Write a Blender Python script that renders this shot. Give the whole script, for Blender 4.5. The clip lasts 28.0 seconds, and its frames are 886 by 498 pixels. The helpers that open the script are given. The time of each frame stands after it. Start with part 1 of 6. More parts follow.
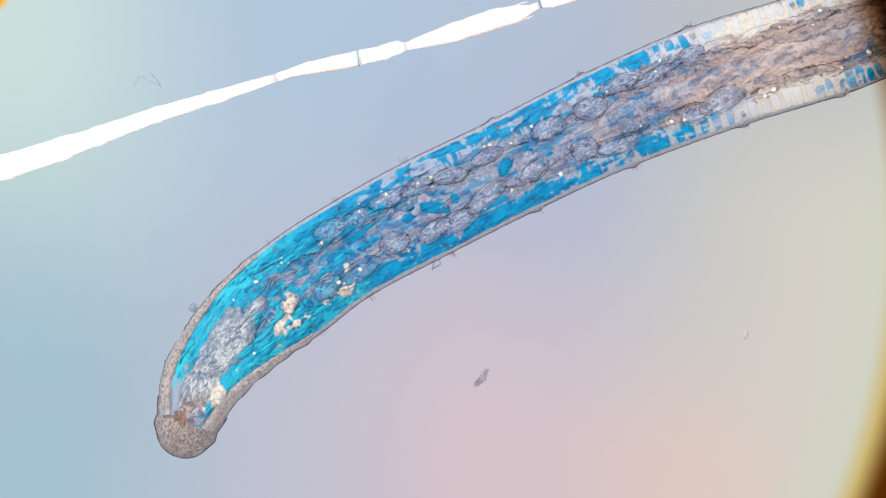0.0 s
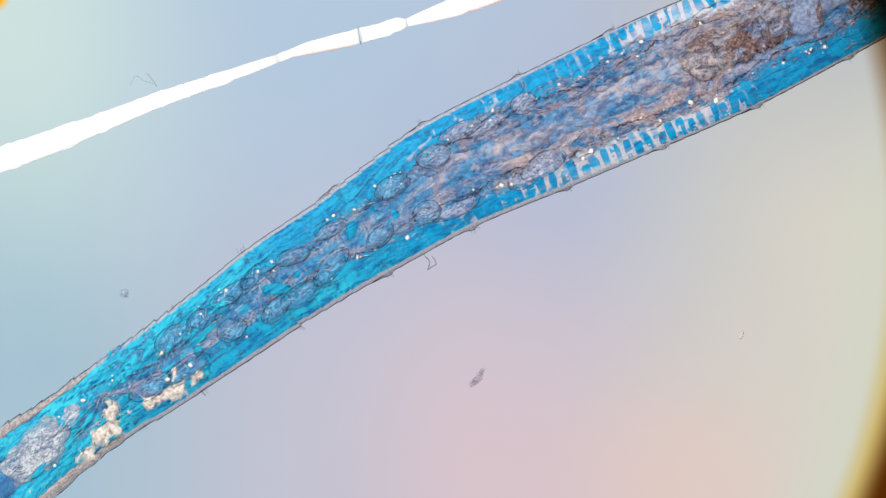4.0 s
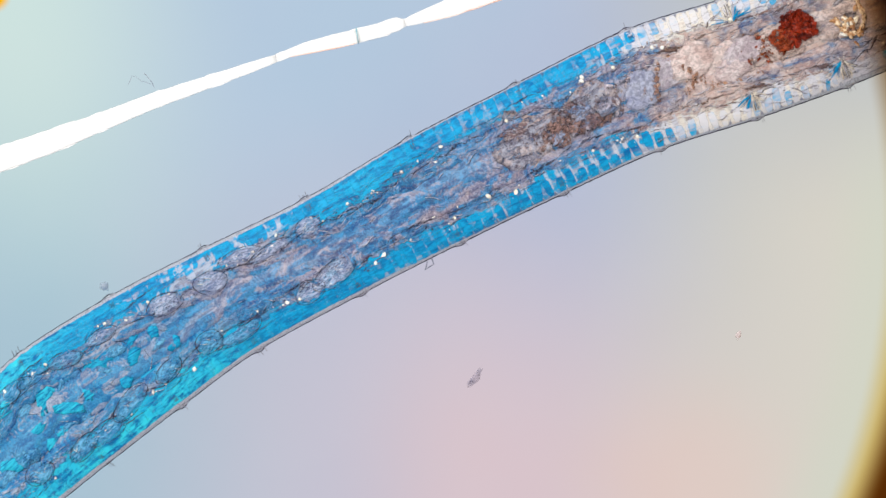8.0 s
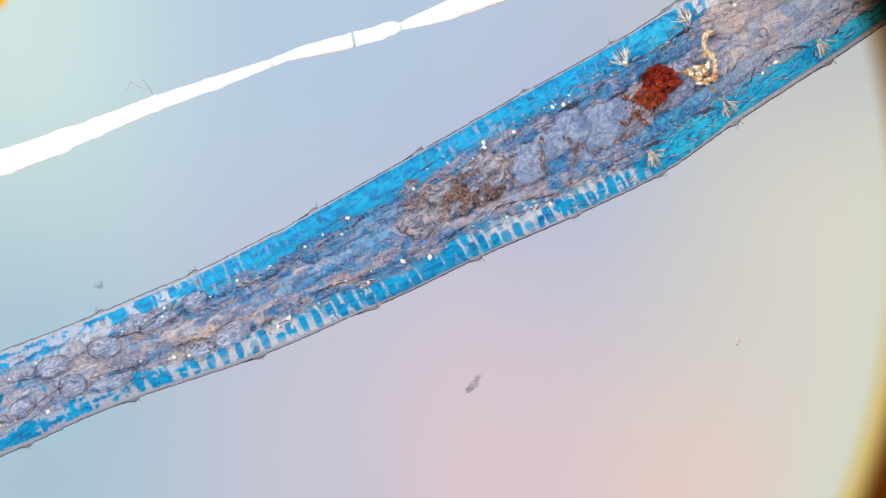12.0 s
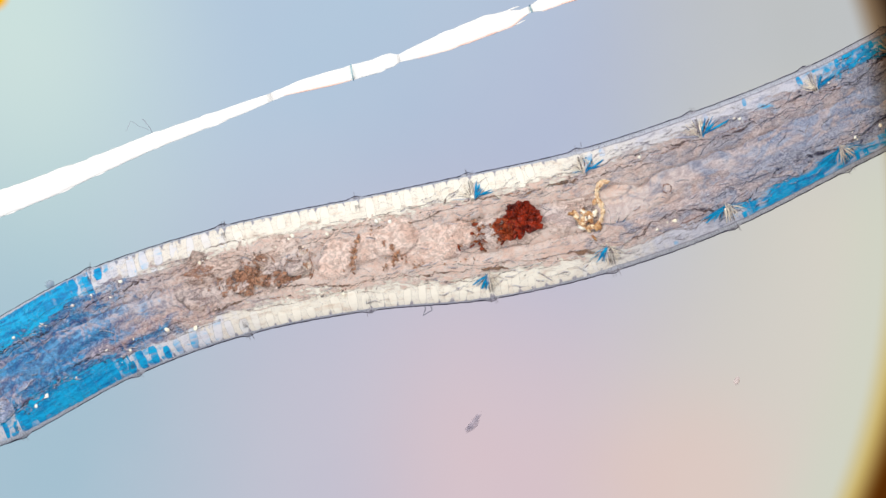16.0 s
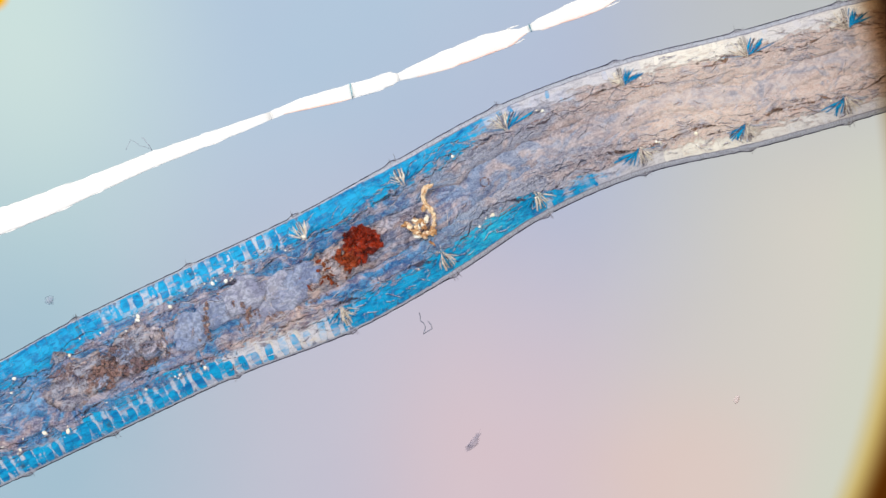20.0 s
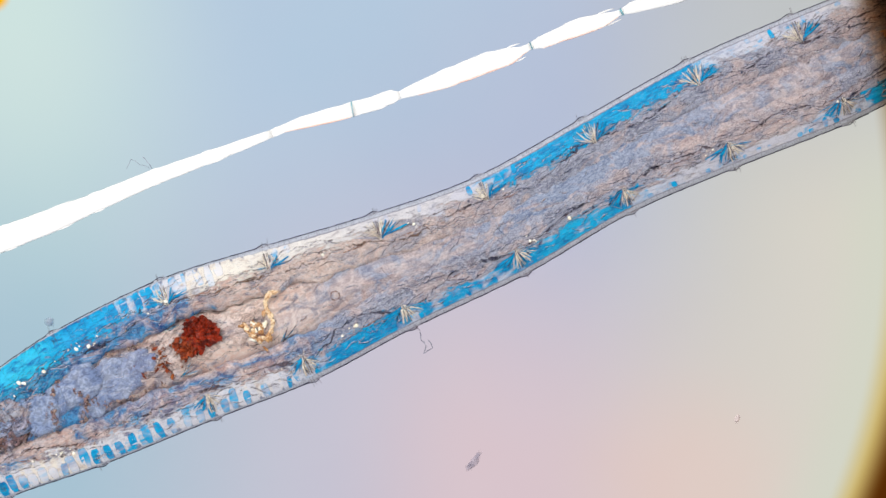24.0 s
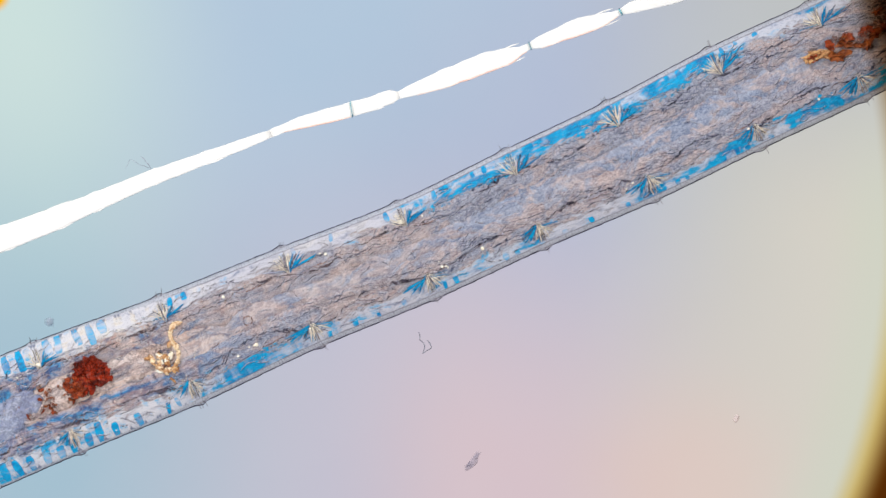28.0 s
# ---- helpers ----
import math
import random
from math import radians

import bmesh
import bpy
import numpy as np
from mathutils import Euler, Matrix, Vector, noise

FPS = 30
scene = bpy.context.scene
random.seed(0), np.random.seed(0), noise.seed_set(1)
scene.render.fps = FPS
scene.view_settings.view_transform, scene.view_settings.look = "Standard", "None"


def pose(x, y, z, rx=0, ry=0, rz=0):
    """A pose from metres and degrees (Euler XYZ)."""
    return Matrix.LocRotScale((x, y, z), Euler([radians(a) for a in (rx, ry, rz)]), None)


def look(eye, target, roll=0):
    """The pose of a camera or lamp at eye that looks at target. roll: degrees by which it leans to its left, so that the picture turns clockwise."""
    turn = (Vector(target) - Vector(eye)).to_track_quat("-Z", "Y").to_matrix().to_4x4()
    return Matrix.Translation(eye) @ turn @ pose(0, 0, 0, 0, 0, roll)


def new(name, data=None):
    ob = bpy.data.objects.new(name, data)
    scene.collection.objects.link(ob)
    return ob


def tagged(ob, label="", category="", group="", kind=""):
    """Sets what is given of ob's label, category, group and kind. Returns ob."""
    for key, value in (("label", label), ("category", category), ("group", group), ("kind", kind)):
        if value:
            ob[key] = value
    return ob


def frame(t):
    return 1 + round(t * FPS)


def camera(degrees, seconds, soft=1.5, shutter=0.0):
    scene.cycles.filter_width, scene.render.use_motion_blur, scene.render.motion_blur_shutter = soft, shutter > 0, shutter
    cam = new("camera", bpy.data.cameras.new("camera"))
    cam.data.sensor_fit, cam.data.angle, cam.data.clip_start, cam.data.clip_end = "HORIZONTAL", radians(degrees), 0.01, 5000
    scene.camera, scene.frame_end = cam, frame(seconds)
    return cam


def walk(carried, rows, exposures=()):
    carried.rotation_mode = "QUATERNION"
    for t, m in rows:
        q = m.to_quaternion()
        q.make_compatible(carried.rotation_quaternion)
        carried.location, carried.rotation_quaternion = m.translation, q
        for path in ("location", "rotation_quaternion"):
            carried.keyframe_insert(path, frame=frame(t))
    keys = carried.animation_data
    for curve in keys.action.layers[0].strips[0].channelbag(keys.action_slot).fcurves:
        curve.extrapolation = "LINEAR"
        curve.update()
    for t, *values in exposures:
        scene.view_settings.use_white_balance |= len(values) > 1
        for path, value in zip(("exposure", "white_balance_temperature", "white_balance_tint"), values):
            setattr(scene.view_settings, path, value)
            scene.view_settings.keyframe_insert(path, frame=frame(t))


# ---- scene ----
# A living worm on a microscope slide, seen from above through polarised light.
# The model is enlarged: 1 mm in the scene is about 1.5 thousandths of a millimetre.
HIGH = 8.0
cam = camera(11.195, 28.0, soft=1.5)
walk(cam, [(0.0, pose(0, 0, HIGH)), (28.0, pose(0, 0, HIGH))],
     [(0, 0.0), (1, 0.0), (2, 0.03), (8, 0.03), (8.6, 0.10), (9, 0.14), (9.5, 0.10), (10, 0.07), (11.5, 0.07), (14, 0.0), (20, 0.0), (22.5, 0.02), (25, 0.04), (26, 0.03), (27, 0.0), (28, 0.0)])

# ---- light: an added even white fill from all round, and an added soft sun from the side for relief ----
world = bpy.data.worlds.new("added_fill")
scene.world = world
world.use_nodes = True
world.node_tree.nodes["Background"].inputs["Color"].default_value = (1.0, 0.98, 0.95, 1)
world.node_tree.nodes["Background"].inputs["Strength"].default_value = 0.95
lamp = bpy.data.lights.new("relief_sun", "SUN")
lamp.energy, lamp.angle, lamp.color = 1.35, radians(8), (1.0, 0.97, 0.92)
new("relief_sun", lamp).matrix_basis = look((-3, 3.4, 4.2), (0, 0, 0))

PX = 0.001


def place(px, py, z=0.0):
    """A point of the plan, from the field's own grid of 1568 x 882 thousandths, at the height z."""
    f = (HIGH - z) / HIGH * PX
    return (px - 784) * f, (441 - py) * f


# ---- materials ----
def rgb(r, g, b):
    """A colour given in display values of 0 to 255."""
    f = lambda c: c / 12.92 if c <= 0.04045 else ((c + 0.055) / 1.055) ** 2.4
    return f(r / 255), f(g / 255), f(b / 255), 1.0


class Mat:
    """A small builder of node materials."""

    def __init__(self, name):
        self.m = bpy.data.materials.new(name)
        self.m.use_nodes = True
        self.t = self.m.node_tree
        self.t.nodes.clear()
        self.out = self.n("ShaderNodeOutputMaterial")

    def n(self, kind, **inputs):
        node = self.t.nodes.new(kind)
        for key, value in inputs.items():
            self.put(node, key, value)
        return node

    def put(self, node, key, value):
        sock = node.inputs[int(key[1:])] if key[0] == "i" and key[1:].isdigit() else node.inputs[key.replace("_", " ")]
        if isinstance(value, bpy.types.NodeSocket):
            self.t.links.new(value, sock)
        else:
            sock.default_value = value

    def math(self, op, a, b=0.0, c=0.0, clamp=False):
        node = self.n("ShaderNodeMath", i0=a, i1=b, i2=c)
        node.operation, node.use_clamp = op, clamp
        return node.outputs[0]

    def step(self, value, low, high):
        node = self.n("ShaderNodeMapRange", Value=value)
        node.interpolation_type = "SMOOTHSTEP"
        node.inputs[1].default_value, node.inputs[2].default_value = low, high
        return node.outputs[0]

    def mix(self, fac, a, b):
        node = self.n("ShaderNodeMix")
        node.data_type = "RGBA"
        self.put(node, "i0", fac), self.put(node, "i6", a), self.put(node, "i7", b)
        return node.outputs[2]

    def attr(self, name):
        node = self.n("ShaderNodeAttribute")
        node.attribute_name = name
        return node.outputs["Vector"]

    def thin_border(self, tear, low=0.05, high=0.75, spread=1.1):
        """How clear soft tissue is: fully at its border, with a torn outline."""
        node = self.n("ShaderNodeAttribute")
        node.attribute_name = "edge"
        thick = self.math("ADD", node.outputs["Fac"], self.math("MULTIPLY", self.math("SUBTRACT", tear, 0.5), spread))
        return self.step(thick, high, low)

    def lies(self):
        """1 where the body lies across the polarisers' line, 0 along the diagonal."""
        node = self.n("ShaderNodeVectorTransform", Vector=(1.0, 0.0, 0.0))
        node.vector_type, node.convert_from, node.convert_to = "VECTOR", "OBJECT", "WORLD"
        x, y, _ = self.parts(node.outputs[0])
        return self.step(self.math("MULTIPLY", self.math("MULTIPLY", x, y), 2.0), 0.80, 0.46)

    def scaled(self, vec, sx, sy, sz):
        node = self.n("ShaderNodeVectorMath", i0=vec, i1=(sx, sy, sz))
        node.operation = "MULTIPLY"
        return node.outputs[0]

    def noise(self, vec, scale, detail=3.0, warp=0.0, rough=0.55):
        node = self.n("ShaderNodeTexNoise", Vector=vec, Scale=scale, Detail=detail, Roughness=rough, Distortion=warp)
        return node.outputs[0]

    def parts(self, vec):
        node = self.n("ShaderNodeSeparateXYZ", Vector=vec)
        return node.outputs

    def bump(self, height, strength=0.4, distance=0.004):
        return self.n("ShaderNodeBump", Height=height, Strength=strength, Distance=distance).outputs[0]

    def surface(self, colour, rough=0.45, normal=None, clear=0.0, tint=(1, 1, 1, 1), spec=0.18, thin=0.0):
        b = self.n("ShaderNodeBsdfPrincipled", Base_Color=colour, Roughness=rough)
        b.inputs["Specular IOR Level"].default_value = spec
        if normal is not None:
            self.put(b, "Normal", normal)
        sh = b.outputs[0]
        if thin:
            t = self.n("ShaderNodeBsdfTranslucent", Color=colour)
            sh = self.n("ShaderNodeMixShader", i0=thin, i1=sh, i2=t.outputs[0]).outputs[0]
        if not (isinstance(clear, float) and clear == 0.0):
            t = self.n("ShaderNodeBsdfTransparent", Color=tint)
            sh = self.n("ShaderNodeMixShader", i0=clear, i1=sh, i2=t.outputs[0]).outputs[0]
        self.t.links.new(sh, self.out.inputs[0])
        return self.m

    def retard(self, shift, low=0.735, high=0.83):
        """Polarised light: the colour of a fibre follows the way it lies. Blue along one diagonal, cream off it."""
        node = self.n("ShaderNodeVectorTransform", Vector=self.attr("axis"))
        node.vector_type, node.convert_from, node.convert_to = "VECTOR", "OBJECT", "WORLD"
        unit = self.n("ShaderNodeVectorMath", i0=node.outputs[0])
        unit.operation = "NORMALIZE"
        x, y, _ = self.parts(unit.outputs[0])
        q = self.math("MULTIPLY", self.math("MULTIPLY", x, y), 2.0)
        c = self.math("SUBTRACT", self.math("MULTIPLY", x, x), self.math("MULTIPLY", y, y))
        q = self.math("ADD", q, self.math("MULTIPLY", self.math("MULTIPLY", y, y), 0.11))
        lean = self.math("ADD", q, shift)
        return self.step(lean, low, high), self.step(lean, low - 0.05, low - 0.15), self.step(c, 0.57, 0.20), q, c


def field_material():
    """The lit field: the lamp's light and the condenser's tints, painted into a glowing sheet."""
    m = Mat("painted_backlight")
    x, y, _ = m.parts(m.scaled(m.n("ShaderNodeTexCoord").outputs["Object"], 1, 1, 1))
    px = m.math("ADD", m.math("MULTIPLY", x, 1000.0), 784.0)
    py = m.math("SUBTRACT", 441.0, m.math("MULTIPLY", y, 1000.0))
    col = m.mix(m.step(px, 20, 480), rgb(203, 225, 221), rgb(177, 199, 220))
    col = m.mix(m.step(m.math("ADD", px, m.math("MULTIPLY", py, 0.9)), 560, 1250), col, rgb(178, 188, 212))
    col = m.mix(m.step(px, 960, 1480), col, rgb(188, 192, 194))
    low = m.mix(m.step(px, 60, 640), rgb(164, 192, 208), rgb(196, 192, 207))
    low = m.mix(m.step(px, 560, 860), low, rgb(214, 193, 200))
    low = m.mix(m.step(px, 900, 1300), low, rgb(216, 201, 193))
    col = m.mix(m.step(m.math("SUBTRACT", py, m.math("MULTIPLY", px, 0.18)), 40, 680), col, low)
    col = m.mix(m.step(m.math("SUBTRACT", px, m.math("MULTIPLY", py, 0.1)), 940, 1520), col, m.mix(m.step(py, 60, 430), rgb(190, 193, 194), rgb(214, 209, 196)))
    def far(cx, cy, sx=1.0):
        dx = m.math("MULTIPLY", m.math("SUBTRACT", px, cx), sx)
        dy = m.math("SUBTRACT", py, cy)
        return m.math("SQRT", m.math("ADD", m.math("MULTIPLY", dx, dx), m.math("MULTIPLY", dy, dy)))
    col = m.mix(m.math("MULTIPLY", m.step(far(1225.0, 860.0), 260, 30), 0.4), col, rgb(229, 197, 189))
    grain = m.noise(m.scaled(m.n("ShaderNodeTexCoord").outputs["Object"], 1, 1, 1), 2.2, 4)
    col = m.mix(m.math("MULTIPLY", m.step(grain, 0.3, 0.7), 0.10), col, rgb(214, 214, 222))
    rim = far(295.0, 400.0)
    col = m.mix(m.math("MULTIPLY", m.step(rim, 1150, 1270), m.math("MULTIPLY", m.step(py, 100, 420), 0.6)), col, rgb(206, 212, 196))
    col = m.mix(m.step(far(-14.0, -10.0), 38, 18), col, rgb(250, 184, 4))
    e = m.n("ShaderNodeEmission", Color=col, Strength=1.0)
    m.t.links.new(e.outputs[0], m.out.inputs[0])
    return m.m


def stop_shade_material():
    """The field stop's brown rim shade, painted as a clear tint that dims all under it."""
    m = Mat("field_stop")
    x, y, _ = m.parts(m.n("ShaderNodeTexCoord").outputs["Object"])
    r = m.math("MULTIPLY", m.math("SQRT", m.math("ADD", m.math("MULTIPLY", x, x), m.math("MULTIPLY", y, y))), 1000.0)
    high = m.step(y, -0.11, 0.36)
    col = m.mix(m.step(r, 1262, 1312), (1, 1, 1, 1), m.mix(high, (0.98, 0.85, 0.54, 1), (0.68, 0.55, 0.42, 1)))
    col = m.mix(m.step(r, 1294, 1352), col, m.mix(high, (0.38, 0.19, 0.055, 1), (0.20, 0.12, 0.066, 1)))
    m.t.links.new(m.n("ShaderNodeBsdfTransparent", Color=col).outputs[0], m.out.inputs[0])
    return m.m


def tissue(m, body, q, grain, warp, blueness=0.9, warmth=0.38, brown=False, murky=1.0, cool=1.0, velvet=0.0, fore=0.0):
    """Soft velvety tissue: lavender when the body lies across the polarisers, blue or cream off that line."""
    fine = m.noise(m.scaled(body, grain * 0.9, grain * 1.3, grain), 1.0, 5, warp, 0.62)
    hair = m.noise(m.scaled(body, 0.11, 0.30, 0.2), 1.0, 3, 2.4, 0.6)
    fuzz = m.noise(m.scaled(body, 0.24, 0.28, 0.2), 1.0, 3, 1.4, 0.65)
    cloud = m.step(m.math("ADD", m.math("ADD", m.math("MULTIPLY", fine, 0.5), m.math("MULTIPLY", hair, 0.28)), m.math("MULTIPLY", fuzz, 0.22)), 0.40, 0.60)
    patch = m.noise(m.scaled(body, 0.017, 0.030, 0.03), 1.0, 5, 1.6, 0.62)
    lean = m.math("ADD", m.math("MINIMUM", q, 0.82), m.math("MULTIPLY", m.math("SUBTRACT", patch, 0.5), 1.3))
    lean = m.math("ADD", lean, m.math("MULTIPLY", m.math("SUBTRACT", fuzz, 0.5), 0.20))
    lean = m.math("ADD", lean, m.math("MULTIPLY", m.step(q, 0.87, 0.96), 0.30))
    steep = m.math("MULTIPLY", m.step(q, 0.55, 0.85), cool)
    col = m.mix(steep, m.mix(cloud, rgb(146, 104, 92) if brown else rgb(118, 112, 134), rgb(232, 212, 204) if brown else rgb(222, 214, 222)), m.mix(m.step(q, 0.86, 0.95), m.mix(cloud, rgb(100, 110, 158), rgb(212, 208, 230)), m.mix(cloud, rgb(44, 104, 168), rgb(178, 206, 238))))
    warm = m.step(m.noise(m.scaled(body, 0.014, 0.026, 0.02), 1.0, 3, 1.2), 0.42, 0.62)
    col = m.mix(m.math("MULTIPLY", m.math("MULTIPLY", warm, warmth), m.math("SUBTRACT", 1.0, m.math("MULTIPLY", steep, 0.8))), col, m.mix(cloud, rgb(104, 84, 78) if brown else rgb(134, 112, 114), rgb(200, 174, 160) if brown else rgb(226, 208, 206)))
    low = m.step(q, 0.74, 0.38)
    col = m.mix(m.math("MULTIPLY", m.math("MULTIPLY", m.step(lean, 0.72, 0.50), m.math("SUBTRACT", 1.0, m.math("MULTIPLY", m.step(q, 0.74, 0.88), 0.55))), m.math("ADD", 0.78, m.math("MULTIPLY", low, 0.18))), col, m.mix(cloud, m.mix(low, rgb(204, 160, 148), rgb(248, 216, 202)), m.mix(low, rgb(252, 232, 226), rgb(255, 240, 234))))
    col = m.mix(m.math("MULTIPLY", m.step(lean, 0.70, 0.88), blueness), col, m.mix(m.step(q, 0.90, 1.0), m.mix(cloud, rgb(0, 86, 162), rgb(32, 178, 242)), m.mix(cloud, rgb(0, 100, 166), rgb(12, 186, 236))))
    murk = m.step(m.noise(m.scaled(body, 0.030, 0.055, 0.05), 1.0, 4, 1.5, 0.6), 0.54, 0.72)
    col = m.mix(m.math("MULTIPLY", murk, m.math("ADD", m.math("MULTIPLY", m.math("SUBTRACT", 1.0, m.math("MULTIPLY", low, 0.8)), 0.30 * murky), m.math("MULTIPLY", m.step(q, 0.5, 0.9), 0.22 * murky))), col, m.mix(cloud, m.mix(low, rgb(62, 56, 82), rgb(128, 92, 72)), m.mix(low, rgb(122, 130, 156), rgb(206, 168, 142))))
    # pale and dark flecks of fibre
    fleck = m.noise(m.scaled(body, 0.060, 0.12, 0.1), 1.0, 6, 1.3, 0.70)
    col = m.mix(m.math("MULTIPLY", m.step(fleck, 0.54, 0.68), 0.5), col, m.mix(m.step(q, 0.55, 0.9), rgb(250, 240, 234), rgb(164, 200, 240)))
    col = m.mix(m.math("MULTIPLY", m.step(fleck, 0.44, 0.32), m.math("SUBTRACT", 0.5, m.math("MULTIPLY", low, 0.38))), col, m.mix(low, m.mix(steep, rgb(92, 82, 96), rgb(30, 62, 116)), rgb(150, 112, 92)))
    if fore:
        flesh = m.mix(cloud, rgb(128, 146, 190), rgb(216, 220, 238))
        flesh = m.mix(m.math("MULTIPLY", m.step(m.math("ADD", patch, m.math("MULTIPLY", m.math("SUBTRACT", q, 0.85), 0.45)), 0.49, 0.57), m.math("MULTIPLY", m.step(q, 0.55, 0.8), 0.9)), flesh, m.mix(cloud, rgb(0, 112, 192), rgb(24, 184, 242)))
        col = m.mix(m.math("MULTIPLY", fore, 0.82), col, flesh)
    if velvet:
        down = m.step(m.math("ADD", m.math("MULTIPLY", hair, 0.5), m.math("MULTIPLY", fuzz, 0.5)), 0.38, 0.62)
        plush = m.mix(down, m.mix(low, rgb(164, 146, 152), rgb(232, 204, 186)), m.mix(low, rgb(240, 226, 228), rgb(255, 244, 238)))
        plush = m.mix(m.math("MULTIPLY", m.step(m.math("ADD", patch, m.math("MULTIPLY", m.step(q, 0.70, 0.86), 0.12)), 0.47, 0.62), 0.85), plush, m.mix(down, m.mix(steep, rgb(140, 142, 166), rgb(44, 106, 176)), m.mix(steep, rgb(212, 214, 228), rgb(176, 206, 238))))
        col = m.mix(m.math("MULTIPLY", velvet, m.math("ADD", 0.60, m.math("MULTIPLY", m.step(q, 0.72, 0.86), 0.22))), col, plush)
    col, line = emboss_lines(m, body, col, 0.024, 0.055, 0.007, 0.22, rgb(44, 42, 66), 0.14)
    fuzz = m.math("ADD", fuzz, fleck)
    return col, fine, hair, m.math("ADD", fuzz, line)


def emboss_lines(m, body, col, sx, sy, width, amount, tone, bright=0.0):
    """Fine winding outlines, dark on one side and bright on the other: relief shading painted into the colour."""
    line = m.noise(m.scaled(body, sx, sy, 0.05), 1.0, 5, 2.6, 0.62)
    if bright:
        light = m.step(m.math("ABSOLUTE", m.math("SUBTRACT", line, 0.5 + width * 1.7)), width, width * 0.2)
        col = m.mix(m.math("MULTIPLY", light, bright), col, rgb(246, 244, 250))
    dark = m.step(m.math("ABSOLUTE", m.math("SUBTRACT", line, 0.5)), width, width * 0.15)
    return m.mix(m.math("MULTIPLY", dark, amount), col, tone), line


def muscle_layer(m, body, low, high, lift=0.0, vary=0.0):
    """The long muscles under the skin: blue or cream by the way they lie, streaked along the body."""
    coarse = m.noise(m.scaled(body, 0.012, 0.030, 0.01), 1.0, 3, 0.8)
    mid = m.noise(m.scaled(body, 0.040, 0.10, 0.1), 1.0, 4, 1.0)
    fibre = m.noise(m.scaled(body, 0.050, 0.15, 0.1), 1.0, 5, 1.8, 0.62)
    bx, by, _ = m.parts(body)
    # the thin gaps between the nine muscle rings of each segment
    at = m.math("SUBTRACT", m.math("MODULO", m.math("ADD", bx, 400.0), 12000.0), 400.0)
    seg = m.math("MULTIPLY", m.math("MINIMUM", at, 210.0), 1 / 105)
    for start, span, size in ((210.0, 420.0, 140), (630.0, 680.0, 170), (1310.0, 9000.0, 200)):
        seg = m.math("ADD", seg, m.math("MULTIPLY", m.math("MINIMUM", m.math("MAXIMUM", m.math("SUBTRACT", at, start), 0.0), span), 1 / size))
    beat = m.math("COSINE", m.math("MULTIPLY", m.math("ADD", seg, m.math("MULTIPLY", mid, 0.06)), 18 * math.pi))
    gap = m.math("MULTIPLY", m.step(beat, 0.25, -0.9), m.math("MULTIPLY", m.step(seg, 2.0, 3.0), m.step(coarse, 0.36, 0.60)))
    straight = m.retard(0.0)[3]
    gap = m.math("MULTIPLY", gap, m.math("SUBTRACT", 1.0, m.math("MULTIPLY", m.step(straight, 0.82, 0.94), 0.85)))
    tail = m.step(at, 1600, 1880)
    gap = m.math("MULTIPLY", gap, m.math("SUBTRACT", 1.0, m.math("MULTIPLY", tail, 0.7)))
    front = m.step(at, 860, 520)
    shift = m.math("SUBTRACT", m.math("MULTIPLY", m.math("SUBTRACT", coarse, 0.5), m.math("ADD", m.math("MULTIPLY", front, 0.3), m.math("ADD", 0.36, m.math("MULTIPLY", tail, 0.3)))), m.math("MULTIPLY", tail, 0.035))
    shift = m.math("ADD", shift, m.math("MULTIPLY", m.math("SUBTRACT", mid, 0.5), 0.22))
    shift = m.math("ADD", shift, m.math("MULTIPLY", m.math("SUBTRACT", fibre, 0.5), 0.12))
    mosaic = m.noise(m.scaled(body, 0.020, 0.032, 0.02), 1.0, 3, 0.9, 0.5)
    shift = m.math("ADD", shift, m.math("MULTIPLY", m.math("MULTIPLY", m.math("SUBTRACT", mosaic, 0.47), 2.2), front))
    shift = m.math("ADD", shift, m.math("MULTIPLY", m.math("MULTIPLY", m.step(m.retard(0.0)[3], 0.84, 0.96), 0.30), front))
    shift = m.math("SUBTRACT", shift, m.math("MULTIPLY", gap, 0.0 if vary else 0.08))
    if vary:
        shift = m.math("ADD", shift, m.math("MULTIPLY", m.math("SUBTRACT", m.n("ShaderNodeObjectInfo").outputs["Random"], 0.5), vary))
    blue, cream, cyan, q, c = m.retard(shift, low, high)
    both = m.math("ADD", m.math("MULTIPLY", mid, 0.6), m.math("MULTIPLY", fibre, 0.4))
    shade = m.step(both, 0.34, 0.62)
    pale = m.step(both, 0.38 - lift, 0.62 - lift)
    flat = m.math("MAXIMUM", m.step(c, -0.35, 0.2), m.step(q, 0.1, -0.2))
    muscle = m.mix(m.math("MULTIPLY", m.math("MULTIPLY", cream, flat), m.math("SUBTRACT", 0.95, m.math("MULTIPLY", tail, 0.65))), m.mix(tail, m.mix(pale, rgb(176, 180, 204), rgb(228, 228, 238)), m.mix(pale, rgb(132, 142, 174), rgb(212, 212, 226))), m.mix(pale, rgb(214, 200, 192), rgb(244, 238, 230)))
    muscle = m.mix(m.step(c, -0.5, -0.8), muscle, m.mix(pale, rgb(96, 120, 160), rgb(176, 190, 214)))
    muscle = m.mix(m.math("MULTIPLY", m.step(q, 0.70, 0.88), 0.8), muscle, m.mix(pale, rgb(104, 150, 204), rgb(206, 220, 240)))
    muscle = m.mix(m.math("MULTIPLY", m.step(q, 0.62, 0.40), m.step(c, -0.1, 0.3)), muscle, m.mix(pale, rgb(232, 216, 200), rgb(255, 250, 240)))
